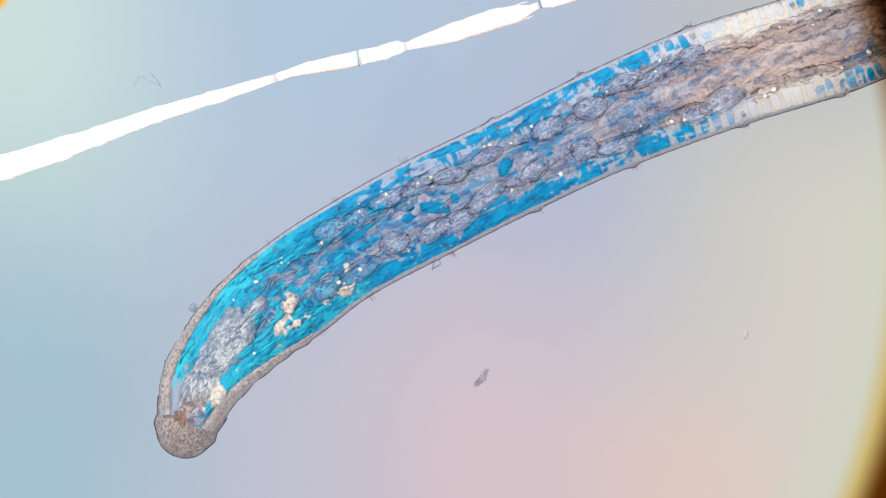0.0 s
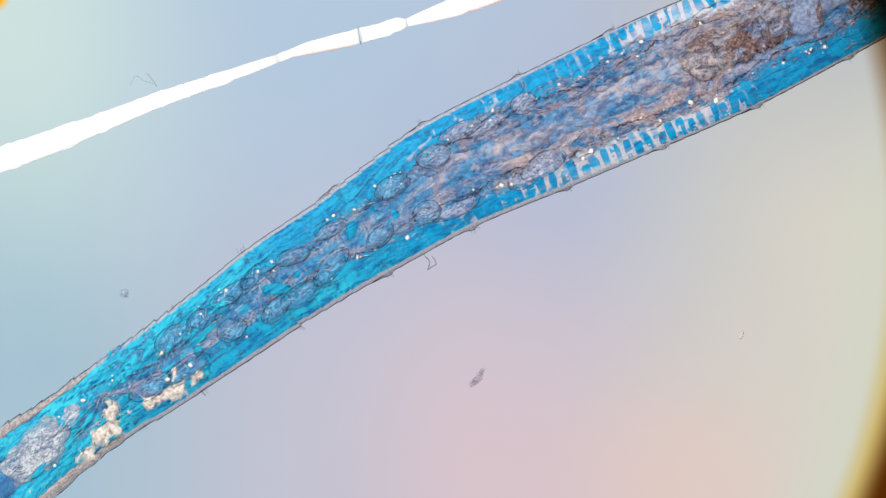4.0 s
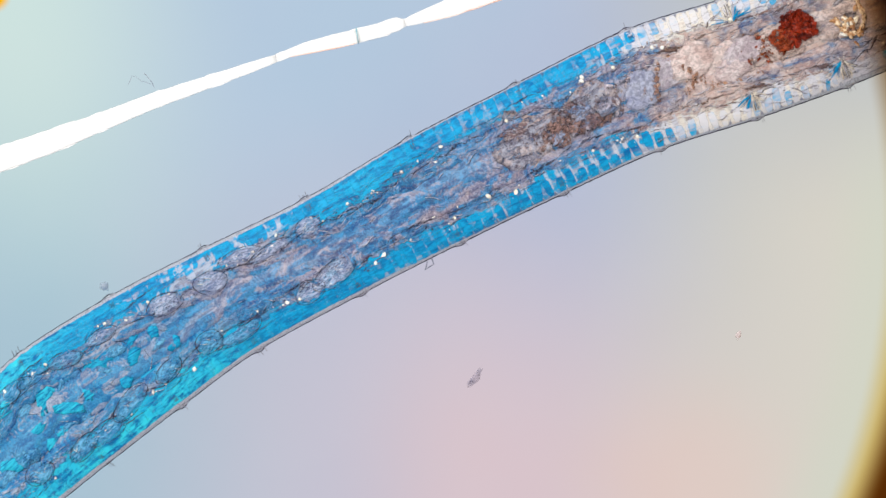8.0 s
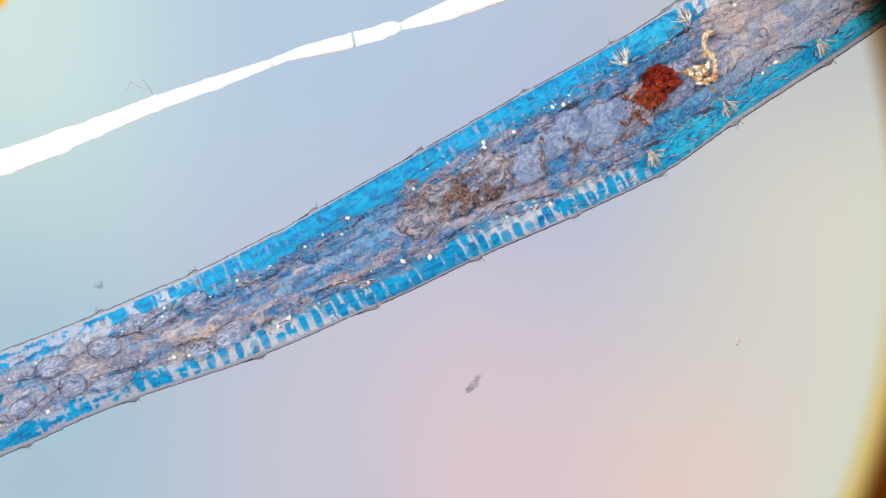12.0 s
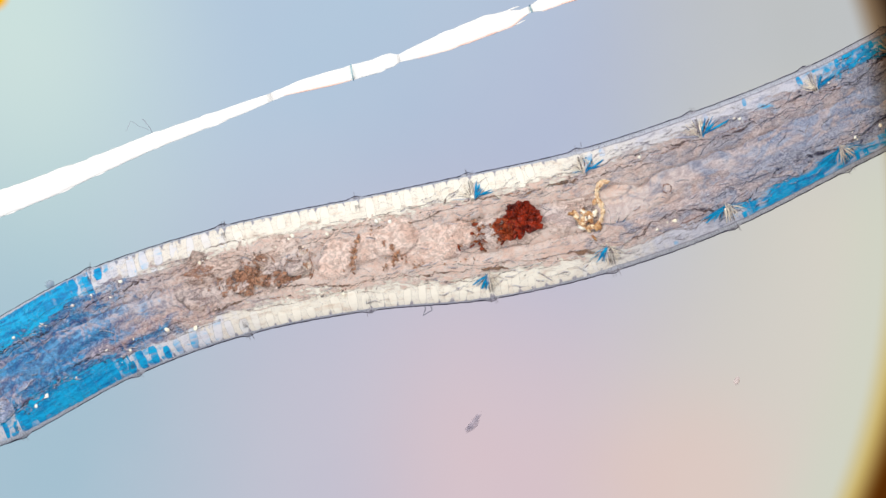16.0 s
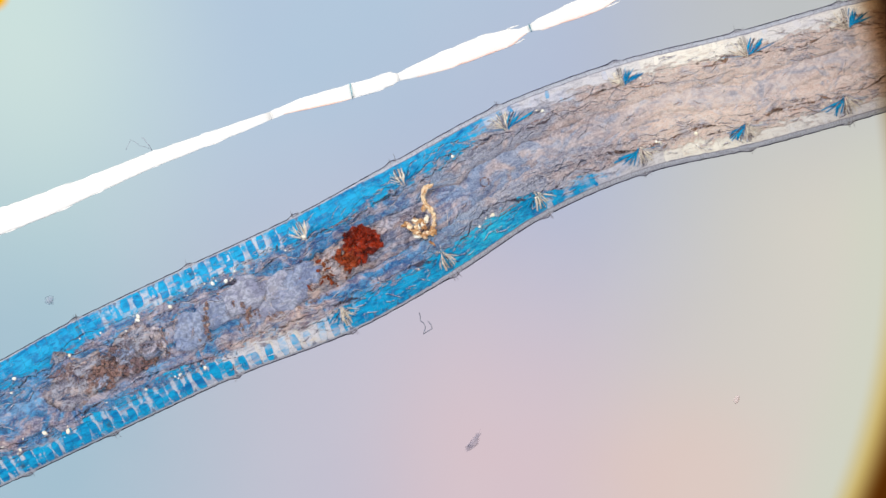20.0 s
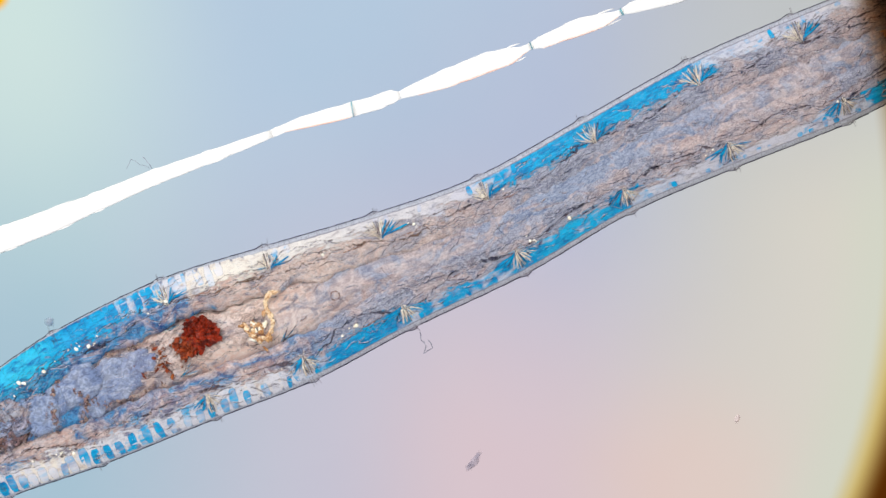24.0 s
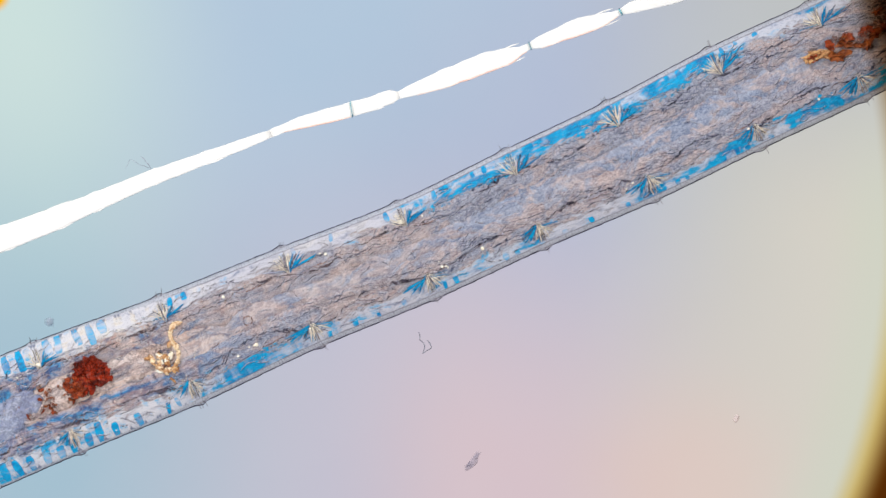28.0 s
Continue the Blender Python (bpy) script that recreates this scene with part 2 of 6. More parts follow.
    muscle = m.mix(m.math("MULTIPLY", m.math("MULTIPLY", front, m.step(q, 0.35, 0.62)), 0.9), muscle, m.mix(m.step(q, 0.85, 0.95), m.mix(pale, rgb(112, 138, 188), rgb(176, 192, 220)), m.mix(pale, rgb(40, 122, 190), rgb(128, 190, 228))))
    muscle = m.mix(blue, muscle, m.mix(shade, rgb(0, 108, 180), rgb(4, 177, 233)))
    gleam = m.math("MULTIPLY", m.step(both, 0.38, 0.55), m.step(by, -78, -26))
    muscle = m.mix(m.math("MULTIPLY", cyan, m.math("MULTIPLY", blue, m.math("MULTIPLY", gleam, m.math("ADD", 0.55, m.math("MULTIPLY", m.step(mosaic, 0.46, 0.60), 0.4))))), muscle, rgb(60, 228, 248))
    return muscle, q, coarse, mid, fibre, beat, seg


def ring_material():
    m = Mat("muscle_ring")
    muscle, _, _, mid, fibre, _, _ = muscle_layer(m, m.attr("body"), 0.56, 0.74, 0.12, 0.10)
    return m.surface(muscle, 0.42, m.bump(fibre, 0.3, 0.003), m.thin_border(m.math("ADD", m.math("MULTIPLY", mid, 0.5), m.math("MULTIPLY", fibre, 0.5)), 0.0, 0.6, 0.5), thin=0.15)


def wall_material():
    """Body wall: pale grainy skin at the rim, the blue or cream muscle layer, then the clear body space."""
    m = Mat("body_wall")
    body = m.attr("body")
    bx, by, _ = m.parts(body)
    muscle, q, coarse, mid, fibre, beat, seg = muscle_layer(m, body, 0.715, 0.815, 0.08)
    tail = m.step(m.math("MODULO", m.math("ADD", bx, 400.0), 12000.0), 2000, 2280)
    ahead = m.math("SUBTRACT", 1.0, m.math("MULTIPLY", tail, 0.75))
    space, fine, hair, fuzz = tissue(m, body, q, 0.045, 1.3, m.math("MULTIPLY", ahead, 0.88), cool=ahead, velvet=tail, fore=m.step(m.math("MODULO", m.math("ADD", bx, 400.0), 12000.0), 1150, 800))
    # small pebble-like cells of the body space
    wob = m.n("ShaderNodeTexNoise", Vector=m.scaled(body, 0.05, 0.05, 0.05), Scale=1.0, Detail=2.0)
    bent = m.n("ShaderNodeVectorMath", i0=m.scaled(body, 0.075, 0.125, 0.03), i1=wob.outputs["Color"])
    bent.operation = "ADD"
    cells = m.n("ShaderNodeTexVoronoi", Vector=bent.outputs[0], Scale=1.0)
    cells.feature = "DISTANCE_TO_EDGE"
    outline = m.math("MULTIPLY", m.step(cells.outputs["Distance"], 0.13, 0.03), m.math("MULTIPLY", m.step(fine, 0.46, 0.60), 0.22))
    space = m.mix(m.math("MULTIPLY", outline, m.step(by, -74, -62)), space, rgb(66, 60, 78))
    space, line = emboss_lines(m, body, space, 0.016, 0.05, 0.009, 0.5, rgb(64, 58, 76), 0.35)
    edge = m.math("ADD", m.math("MULTIPLY", m.math("SUBTRACT", coarse, 0.5), 50.0), m.math("MULTIPLY", m.math("SUBTRACT", mid, 0.5), 52.0))
    edge = m.math("ADD", edge, m.math("MULTIPLY", m.math("SUBTRACT", fibre, 0.5), 36.0))
    edge = m.math("ADD", edge, m.math("MULTIPLY", m.step(q, 0.80, 0.94), 11.0))
    muscle, _ = emboss_lines(m, body, muscle, 0.026, 0.07, 0.010, 0.45, rgb(14, 46, 96), 0.14)
    muscle = m.mix(m.math("MULTIPLY", outline, m.math("MULTIPLY", tail, 0.4)), muscle, rgb(56, 58, 88))
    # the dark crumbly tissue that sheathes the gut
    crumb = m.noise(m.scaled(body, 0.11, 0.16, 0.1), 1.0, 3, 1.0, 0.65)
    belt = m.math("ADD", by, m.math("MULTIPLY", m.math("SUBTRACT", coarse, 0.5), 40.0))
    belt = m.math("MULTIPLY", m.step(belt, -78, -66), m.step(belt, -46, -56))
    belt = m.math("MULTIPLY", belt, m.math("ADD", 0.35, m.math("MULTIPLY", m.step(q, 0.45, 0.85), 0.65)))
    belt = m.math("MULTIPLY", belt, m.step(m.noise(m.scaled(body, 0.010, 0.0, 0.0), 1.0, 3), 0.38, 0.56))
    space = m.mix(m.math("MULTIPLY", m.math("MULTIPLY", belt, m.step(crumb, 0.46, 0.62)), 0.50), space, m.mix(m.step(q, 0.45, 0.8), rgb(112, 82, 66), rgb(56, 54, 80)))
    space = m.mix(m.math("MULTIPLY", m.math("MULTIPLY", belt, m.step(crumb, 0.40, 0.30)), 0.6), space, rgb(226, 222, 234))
    edge = m.math("SUBTRACT", edge, m.math("MULTIPLY", tail, 9.0))
    outer = m.step(m.math("ADD", by, edge), -45, -36)
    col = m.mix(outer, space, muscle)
    hatch = m.math("SINE", m.math("ADD", m.math("MULTIPLY", bx, 1.4), m.math("MULTIPLY", mid, 18.0)))
    grit = m.noise(m.scaled(body, 0.24, 0.30, 0.2), 1.0, 3, 0.5, 0.7)
    spots = m.math("MULTIPLY", m.step(m.math("ADD", m.math("MULTIPLY", hatch, 0.09), grit), 0.50, 0.62), 0.7)
    skin = m.mix(spots, rgb(200, 204, 218), rgb(132, 134, 154))
    skin = m.mix(m.math("MULTIPLY", m.step(by, -6.6, -7.6), 0.7), skin, rgb(110, 106, 128))
    # the skin dips between the muscle rings, and is thinnest in the middle of the body
    notch = m.math("ADD", m.math("MULTIPLY", by, 0.075), m.math("SUBTRACT", m.math("MULTIPLY", m.math("SUBTRACT", fibre, 0.5), 0.8), beat))
    notch = m.math("MULTIPLY", m.step(notch, 0.05, 0.45), m.step(seg, 5.5, 7.5))
    col = m.mix(m.math("MULTIPLY", notch, m.math("SUBTRACT", 0.75, m.math("MULTIPLY", tail, 0.5))), col, m.mix(m.step(q, 0.3, 0.8), rgb(132, 128, 158), rgb(66, 90, 136)))
    skin_in = m.math("ADD", by, m.math("MULTIPLY", m.math("SUBTRACT", mid, 0.5), 5.0))
    skin_in = m.math("SUBTRACT", skin_in, m.math("MULTIPLY", m.math("SUBTRACT", m.step(seg, 5.5, 7.5), m.math("MULTIPLY", m.step(seg, 10.2, 11.4), 1.7)), 3.2))
    rim = m.step(skin_in, -7.0, -5.6)
    col = m.mix(rim, col, skin)
    relief = m.math("ADD", m.math("ADD", fuzz, hair), m.math("ADD", line, m.math("MULTIPLY", outline, -1.0)))
    relief = m.math("ADD", m.math("MULTIPLY", relief, m.math("SUBTRACT", 1.0, m.math("MULTIPLY", outer, 0.8))), m.math("MULTIPLY", m.math("MULTIPLY", fibre, outer), 0.5))
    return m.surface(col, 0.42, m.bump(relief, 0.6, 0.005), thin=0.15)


def muscle_material(name="muscle_fibre", low=0.56, high=0.66, dull=0.0):
    """Single muscle strips and short fibres: birefringent, streaked along the fibre."""
    m = Mat(name)
    body = m.attr("body")
    streak = m.noise(m.scaled(body, 0.03, 0.30, 0.2), 1.0, 4, 0.6, 0.65)
    coarse = m.noise(m.scaled(body, 0.012, 0.030, 0.01), 1.0, 3, 0.8)
    shift = m.math("ADD", m.math("MULTIPLY", m.math("SUBTRACT", streak, 0.5), 0.24), m.math("MULTIPLY", m.math("SUBTRACT", coarse, 0.5), 0.3))
    blue, cream, cyan, _, _ = m.retard(shift, low, high)
    shade = m.step(streak, 0.32, 0.66)
    col = m.mix(cream, m.mix(shade, rgb(168, 168, 192), rgb(216, 212, 222)), m.mix(shade, rgb(214, 198, 184), rgb(252, 246, 232)))
    col = m.mix(blue, col, m.mix(shade, rgb(0, 104, 170), rgb(0, 172, 226)))
    col = m.mix(m.math("MULTIPLY", cyan, m.math("MULTIPLY", blue, m.math("MULTIPLY", shade, 0.8 - dull))), col, rgb(64, 226, 246))
    return m.surface(col, 0.4, m.bump(streak, 0.5, 0.003), m.thin_border(streak, 0.0, 0.6), thin=0.15)


def gut_material(name="gut_wall", warmth=0.6, blueness=0.88, brown=False, murky=1.0, rear=0.5, chill=1.0, ragged=False):
    """The gut: soft and fuzzy, pinkish grey, tinted blue or tan by the way it lies; paler behind the tenth segment."""
    m = Mat(name)
    body = m.attr("body")
    bx, by, _ = m.parts(body)
    q = m.retard(0.0)[3]
    tail = m.step(bx, 1700, 1920)
    share = m.math("MULTIPLY", m.math("SUBTRACT", 1.0, m.math("MULTIPLY", m.step(bx, 1270, 1500), rear)), blueness)
    share = m.math("MULTIPLY", share, m.math("SUBTRACT", 1.0, m.math("MULTIPLY", tail, 0.3)))
    # the stretch round the food stays pale
    calm = m.math("SUBTRACT", q, m.math("MULTIPLY", m.math("MULTIPLY", m.step(bx, 1310, 1450), m.step(bx, 1930, 1680)), 0.20))
    col, fine, hair, fuzz = tissue(m, body, calm, 0.042, 1.6, share, warmth, brown, murky, m.math("MULTIPLY", m.math("SUBTRACT", 1.0, m.math("MULTIPLY", tail, 0.35)), chill), 0.0 if brown or ragged else tail, m.step(bx, 750, 400))
    # the winding hollow of the gut, paler than its folds
    wind = m.math("ADD", m.math("MULTIPLY", m.math("SINE", m.math("MULTIPLY", bx, 0.021)), 14.0), m.math("MULTIPLY", m.math("SUBTRACT", m.noise(m.scaled(body, 0.014, 0.0, 0.0), 1.0, 3), 0.5), 46.0))
    away = m.math("ABSOLUTE", m.math("SUBTRACT", by, wind))
    away = m.math("ADD", away, m.math("MULTIPLY", m.math("SUBTRACT", fine, 0.5), 26.0))
    col = m.mix(m.math("MULTIPLY", m.step(away, 24, 8), m.math("SUBTRACT", 0.32, m.math("MULTIPLY", m.step(q, 0.70, 0.92), 0.24))), col, m.mix(m.step(fine, 0.4, 0.6), rgb(176, 178, 200), rgb(240, 236, 242)))
    fold = m.math("MULTIPLY", m.step(away, 22, 25), m.step(away, 32, 26))
    col = m.mix(m.math("MULTIPLY", fold, 0.24), col, rgb(66, 58, 76))
    return m.surface(col, 0.5, m.bump(m.math("ADD", hair, fuzz), 0.6, 0.005), m.math("MAXIMUM", m.step(m.math("ADD", m.math("MULTIPLY", fine, 0.6), m.math("MULTIPLY", hair, 0.4)), 0.54, 0.38), m.thin_border(fine)) if ragged else 0.0, thin=0.15)


def cell_material(name="clear_cell", teal=1.0, dark=rgb(124, 140, 184), light=rgb(190, 198, 222)):
    """Clear cells of the front segments: finely striped, lavender, turning teal along the polarisers' line."""
    m = Mat(name)
    body = m.attr("body")
    q = m.retard(0.0)[3]
    stripe = m.noise(m.scaled(body, 0.09, 0.26, 0.1), 1.0, 4, 1.4, 0.65)
    broad = m.noise(m.scaled(body, 0.03, 0.05, 0.03), 1.0, 3, 0.9)
    tone = m.step(m.math("ADD", m.math("MULTIPLY", stripe, 0.6), m.math("MULTIPLY", broad, 0.4)), 0.38, 0.62)
    col = m.mix(m.step(q, 0.45, 0.70), m.mix(tone, rgb(176, 164, 172), rgb(226, 216, 218)), m.mix(tone, dark, light))
    col = m.mix(m.math("MULTIPLY", m.step(m.math("ADD", q, m.math("MULTIPLY", m.math("SUBTRACT", broad, 0.5), 0.35)), 0.82, 0.97), teal), col, m.mix(tone, rgb(24, 112, 178), rgb(112, 186, 226)))
    return m.surface(col, 0.45, m.bump(stripe, 0.5, 0.004), m.math("MAXIMUM", m.thin_border(broad, 0.0, 0.9), m.math("MULTIPLY", m.step(stripe, 0.56, 0.42), 0.6)))


def snout_material():
    """Grainy brown-grey skin of the snout, thinning out over the head behind it."""
    m = Mat("snout_skin")
    body = m.attr("body")
    bx, by, _ = m.parts(body)
    grain = m.noise(m.scaled(body, 0.20, 0.24, 0.2), 1.0, 4, 0.8, 0.66)
    broad = m.noise(m.scaled(body, 0.03, 0.04, 0.03), 1.0, 3, 0.8)
    col = m.mix(m.step(grain, 0.38, 0.62), rgb(118, 106, 110), rgb(206, 194, 192))
    col = m.mix(m.math("MULTIPLY", m.step(broad, 0.45, 0.65), 0.5), col, rgb(150, 128, 120))
    rear = m.math("ADD", bx, m.math("MULTIPLY", m.math("SUBTRACT", m.math("ADD", m.math("MULTIPLY", grain, 0.5), m.math("MULTIPLY", broad, 0.5)), 0.5), 110.0))
    return m.surface(col, 0.45, m.bump(grain, 0.5, 0.004), m.math("MAXIMUM", m.step(rear, -122, -84), 0.12))


def plain_material(name, light, dark, scale=0.06, rough=0.4, clear=0.0, spec=0.2, bump=0.4, tint=(1, 1, 1, 1), ragged=0.0, soft=0.0, warm=None):
    m = Mat(name)
    body = m.attr("body")
    grain = m.noise(m.scaled(body, scale, scale * 1.3, scale), 1.0, 4, 0.8, 0.6)
    fine = m.noise(m.scaled(body, scale * 5, scale * 5, scale * 5), 1.0, 3)
    tone = m.step(m.math("ADD", grain, m.math("MULTIPLY", m.math("SUBTRACT", fine, 0.5), 0.4)), 0.35, 0.65)
    col = m.mix(tone, dark, light)
    if warm:
        col = m.mix(m.lies(), col, m.mix(tone, warm[1], warm[0]))
    if ragged:
        tear = m.noise(m.scaled(body, 0.13, 0.16, 0.1), 1.0, 4, 1.0, 0.65)
        clear = m.math("MAXIMUM", m.math("MULTIPLY", m.step(tear, 0.58, 0.42), ragged), m.thin_border(tear))
    elif soft:
        clear = m.thin_border(grain, 0.0, soft)
    return m.surface(col, rough, m.bump(fine, bump, 0.003), clear, tint, spec)


FIELD, SNOUT = field_material(), snout_material()
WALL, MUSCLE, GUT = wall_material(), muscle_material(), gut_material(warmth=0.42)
RING, FAN = ring_material(), muscle_material("bristle_muscle", 0.10, 0.38, 0.8)
# dark colour stands in for the edge that refraction darkens
CUTICLE_OUTLINE = plain_material("cuticle", rgb(66, 64, 90), rgb(32, 32, 54), 0.05)
SKIN = plain_material("granular_skin", rgb(220, 212, 212), rgb(142, 132, 136), 0.20, clear=0.15)
BRISTLE = plain_material("bristle", rgb(112, 98, 106), rgb(60, 54, 68), 0.05)
STRAND = plain_material("dark_tissue", rgb(90, 98, 128), rgb(38, 46, 74), 0.07, ragged=0.9, warm=(rgb(156, 136, 128), rgb(92, 76, 72)))
LOOP = plain_material("pale_gut_loop", rgb(220, 212, 220), rgb(158, 150, 168), 0.06, ragged=0.75, warm=(rgb(250, 236, 224), rgb(212, 180, 158)))
# pale fibres and grains, and the painted lit edge beside dark strands
PALE_STRAND = plain_material("pale_tissue_and_lit_edge", rgb(226, 224, 234), rgb(186, 184, 204), 0.07, ragged=0.9)
SEAM = plain_material("gut_seam", rgb(80, 78, 100), rgb(34, 36, 56), 0.12, ragged=0.75, warm=(rgb(152, 118, 96), rgb(78, 56, 46)))
BROWN = plain_material("brown_tissue", rgb(168, 136, 130), rgb(104, 76, 74), 0.10, ragged=0.9, warm=(rgb(192, 146, 120), rgb(138, 94, 74)))
UMBER = plain_material("umber_tissue", rgb(150, 124, 128), rgb(82, 64, 74), 0.12, ragged=0.9, warm=(rgb(192, 146, 120), rgb(126, 84, 66)))
CLOT = plain_material("rust_clot", rgb(156, 46, 18), rgb(72, 14, 8), 0.05, 0.3)
EMBER = plain_material("orange_clot", rgb(164, 72, 38), rgb(94, 34, 18), 0.07, 0.3, soft=0.5)
BLISTER = cell_material()
PINK = plain_material("pink_gut_fold", rgb(236, 222, 220), rgb(188, 164, 160), 0.07, ragged=0.8)
TAN = plain_material("tan_granules", rgb(188, 164, 154), rgb(130, 104, 98), 0.10, ragged=0.5, warm=(rgb(216, 168, 134), rgb(160, 108, 76)))
OCHRE = plain_material("ochre_food", rgb(226, 182, 130), rgb(150, 96, 60), 0.09, 0.3, soft=0.5)
GOLD = plain_material("golden_crystal", rgb(252, 232, 200), rgb(190, 136, 88), 0.10, 0.2, soft=0.4)
MOUTH = cell_material("mouth_tissue", 0.1, rgb(148, 160, 184), rgb(222, 224, 230))
PEARL = plain_material("pale_mass", rgb(252, 245, 236), rgb(220, 206, 198), 0.10, soft=1.2)
POCKET = plain_material("pale_gut_pocket", rgb(158, 172, 202), rgb(112, 132, 174), 0.03, bump=0.3, ragged=0.4, warm=(rgb(238, 218, 210), rgb(214, 184, 172)))
COIL = gut_material("coiled_gut", 0.7, 0.28, True, 0.6, 0.0, 0.3, ragged=True)
SMOKE = gut_material("brown_gut", 1.0, 0.45, True, ragged=True)
RUST = plain_material("rust_string", rgb(168, 92, 44), rgb(92, 38, 16), 0.07, soft=0.5)
DROPLET = plain_material("bright_droplet", rgb(255, 255, 250), rgb(250, 240, 220), 0.05, 0.12)
CELL = gut_material("pale_cell", 0.1, 0.50, False, 0.3, ragged=True)
FIBRE = plain_material("white_fibre", (0.96, 0.96, 0.96, 1), (0.93, 0.93, 0.93, 1), 0.02, 0.6, bump=0.05)
NODE = plain_material("fibre_joint", rgb(150, 214, 226), rgb(84, 130, 150), 0.1)
SPECK = plain_material("dark_speck", rgb(176, 164, 178), rgb(132, 126, 144), 0.05, bump=0.05, soft=1.0)
FAINT = plain_material("faint_speck", rgb(206, 192, 192), rgb(200, 186, 188), 0.03, bump=0.05, soft=1.0)
PALE_SKIN = plain_material("pale_skin", rgb(198, 200, 212), rgb(140, 140, 158), 0.12)
GLASSY = plain_material("clear_shard", rgb(176, 180, 194), rgb(124, 128, 146), 0.06, 0.2, soft=0.8)
HAZE = plain_material("blue_speck", rgb(160, 174, 192), rgb(134, 148, 168), 0.05, bump=0.05, soft=1.3)
FRINGE = plain_material("fibre_colour_fringe", rgb(255, 236, 228), rgb(250, 206, 192), 0.02)


# ---- meshes ----
FLANK = 12000.0


def along(u):
    """Length of the resting worm from its snout's joint to u segments; the other flank counts from FLANK."""
    if u > 40:
        return FLANK + along(u - 60)
    return 105 * min(u, 2) + 140 * min(max(u - 2, 0), 3) + 170 * min(max(u - 5, 0), 4) + 200 * max(u - 9, 0)


class Soup:
    """Gathers faces, in thousandths, with the place in the body and the way of the fibres at each corner."""

    def __init__(self, u=0.0):
        self.v, self.f, self.b, self.a, self.e, self.u = [], [], [], [], [], u

    def point(self, x, y, z, body=None, axis=(1, 0, 0), edge=1.0):
        """edge: how thick the tissue is here, from 0 at its thin border to 1."""
        self.v.append((x * PX, y * PX, z * PX))
        self.b.append(body or (along(self.u) + x, y, z))
        self.a.append(axis)
        self.e.append(edge)
        return len(self.v) - 1

    def tube(self, pts, radii, sides=6, flat=1.0, caps=True):
        """A round strand along pts."""
        pts = [Vector(p) for p in pts]
        rings = []
        for i, p in enumerate(pts):
            d = (pts[min(i + 1, len(pts) - 1)] - pts[max(i - 1, 0)]).normalized()
            side = d.cross(Vector((0, 0, 1)))
            side = side.normalized() if side.length > 1e-6 else Vector((1, 0, 0))
            up = side.cross(d)
            r = radii[i] if isinstance(radii, (list, tuple)) else radii
            ring = []
            for j in range(sides):
                w = 2 * math.pi * j / sides
                q = p + side * (r * math.cos(w)) + up * (r * flat * math.sin(w))
                ring.append(self.point(q.x, q.y, q.z, None, tuple(d), max(0.0, math.sin(w))))
            rings.append(ring)
        for a, b in zip(rings, rings[1:]):
            for j in range(sides):
                self.f.append((a[j], a[(j + 1) % sides], b[(j + 1) % sides], b[j]))
        if caps:
            self.f.append(tuple(reversed(rings[0])))
            self.f.append(tuple(rings[-1]))

    def loft(self, xs, section):
        """Closed sections (y, z) at each x."""
        rings = [[self.point(x, y, z, (along(self.u) + x, y, z)) for y, z in section(x)] for x in xs]
        n = len(rings[0])
        for a, b in zip(rings, rings[1:]):
            for j in range(n):
                self.f.append((a[j], b[j], b[(j + 1) % n], a[(j + 1) % n]))
        self.cap(rings[0])
        self.cap(rings[-1][::-1])

    def cap(self, ring):
        """A flat end with corners of its own, so that the flanks stay smooth up to it."""
        self.f.append(tuple(self.point(*(c / PX for c in self.v[i]), self.b[i], self.a[i]) for i in ring))

    def lump(self, c, r, seed, rough=0.25, rings=7, sides=12, turn=0.0, fibred=False, square=1.0):
        """An uneven rounded lump of half axes r."""
        off = Vector((seed * 3.1, seed * 1.7, seed * 0.9))
        ca, sa = math.cos(turn), math.sin(turn)
        rows = []
        for i in range(rings + 1):
            th = math.pi * i / rings
            row = []
            for j in range(sides if 0 < i < rings else 1):
                ph = 2 * math.pi * j / sides
                d = Vector((math.sin(th) * math.cos(ph), math.sin(th) * math.sin(ph), math.cos(th)))
                e = Vector((math.copysign(abs(d.x) ** square, d.x), math.copysign(abs(d.y) ** square, d.y), d.z))
                k = 1 + rough * 1.6 * noise.noise(d * 1.6 + off) + rough * noise.noise(d * 4.0 + off)
                x, y, z = e.x * r[0] * k, e.y * r[1] * k, e.z * r[2] * k
                row.append(self.point(c[0] + x * ca - y * sa, c[1] + x * sa + y * ca, c[2] + z, None, (ca, sa, 0) if fibred else (1, 0, 0), max(0.0, d.z)))
            rows.append(row)
        for a, b in zip(rows, rows[1:]):
            n = max(len(a), len(b))
            for j in range(n):
                q = (a[j % len(a)], b[j % len(b)], b[(j + 1) % len(b)], a[(j + 1) % len(a)])
                q = tuple(dict.fromkeys(q))
                if len(q) > 2:
                    self.f.append(q)

    def mesh(self, name, material, smooth=True):
        me = bpy.data.meshes.new(name)
        me.from_pydata(self.v, [], self.f)
        for key, data in (("body", self.b), ("axis", self.a)):
            layer = me.attributes.new(key, "FLOAT_VECTOR", "POINT")
            layer.data.foreach_set("vector", np.array(data, dtype=np.float32).ravel())
        me.attributes.new("edge", "FLOAT", "POINT").data.foreach_set("value", self.e)
        me.materials.append(material)
        if smooth:
            me.polygons.foreach_set("use_smooth", [len(f) <= 4 for f in self.f])
        me.update()
        return me


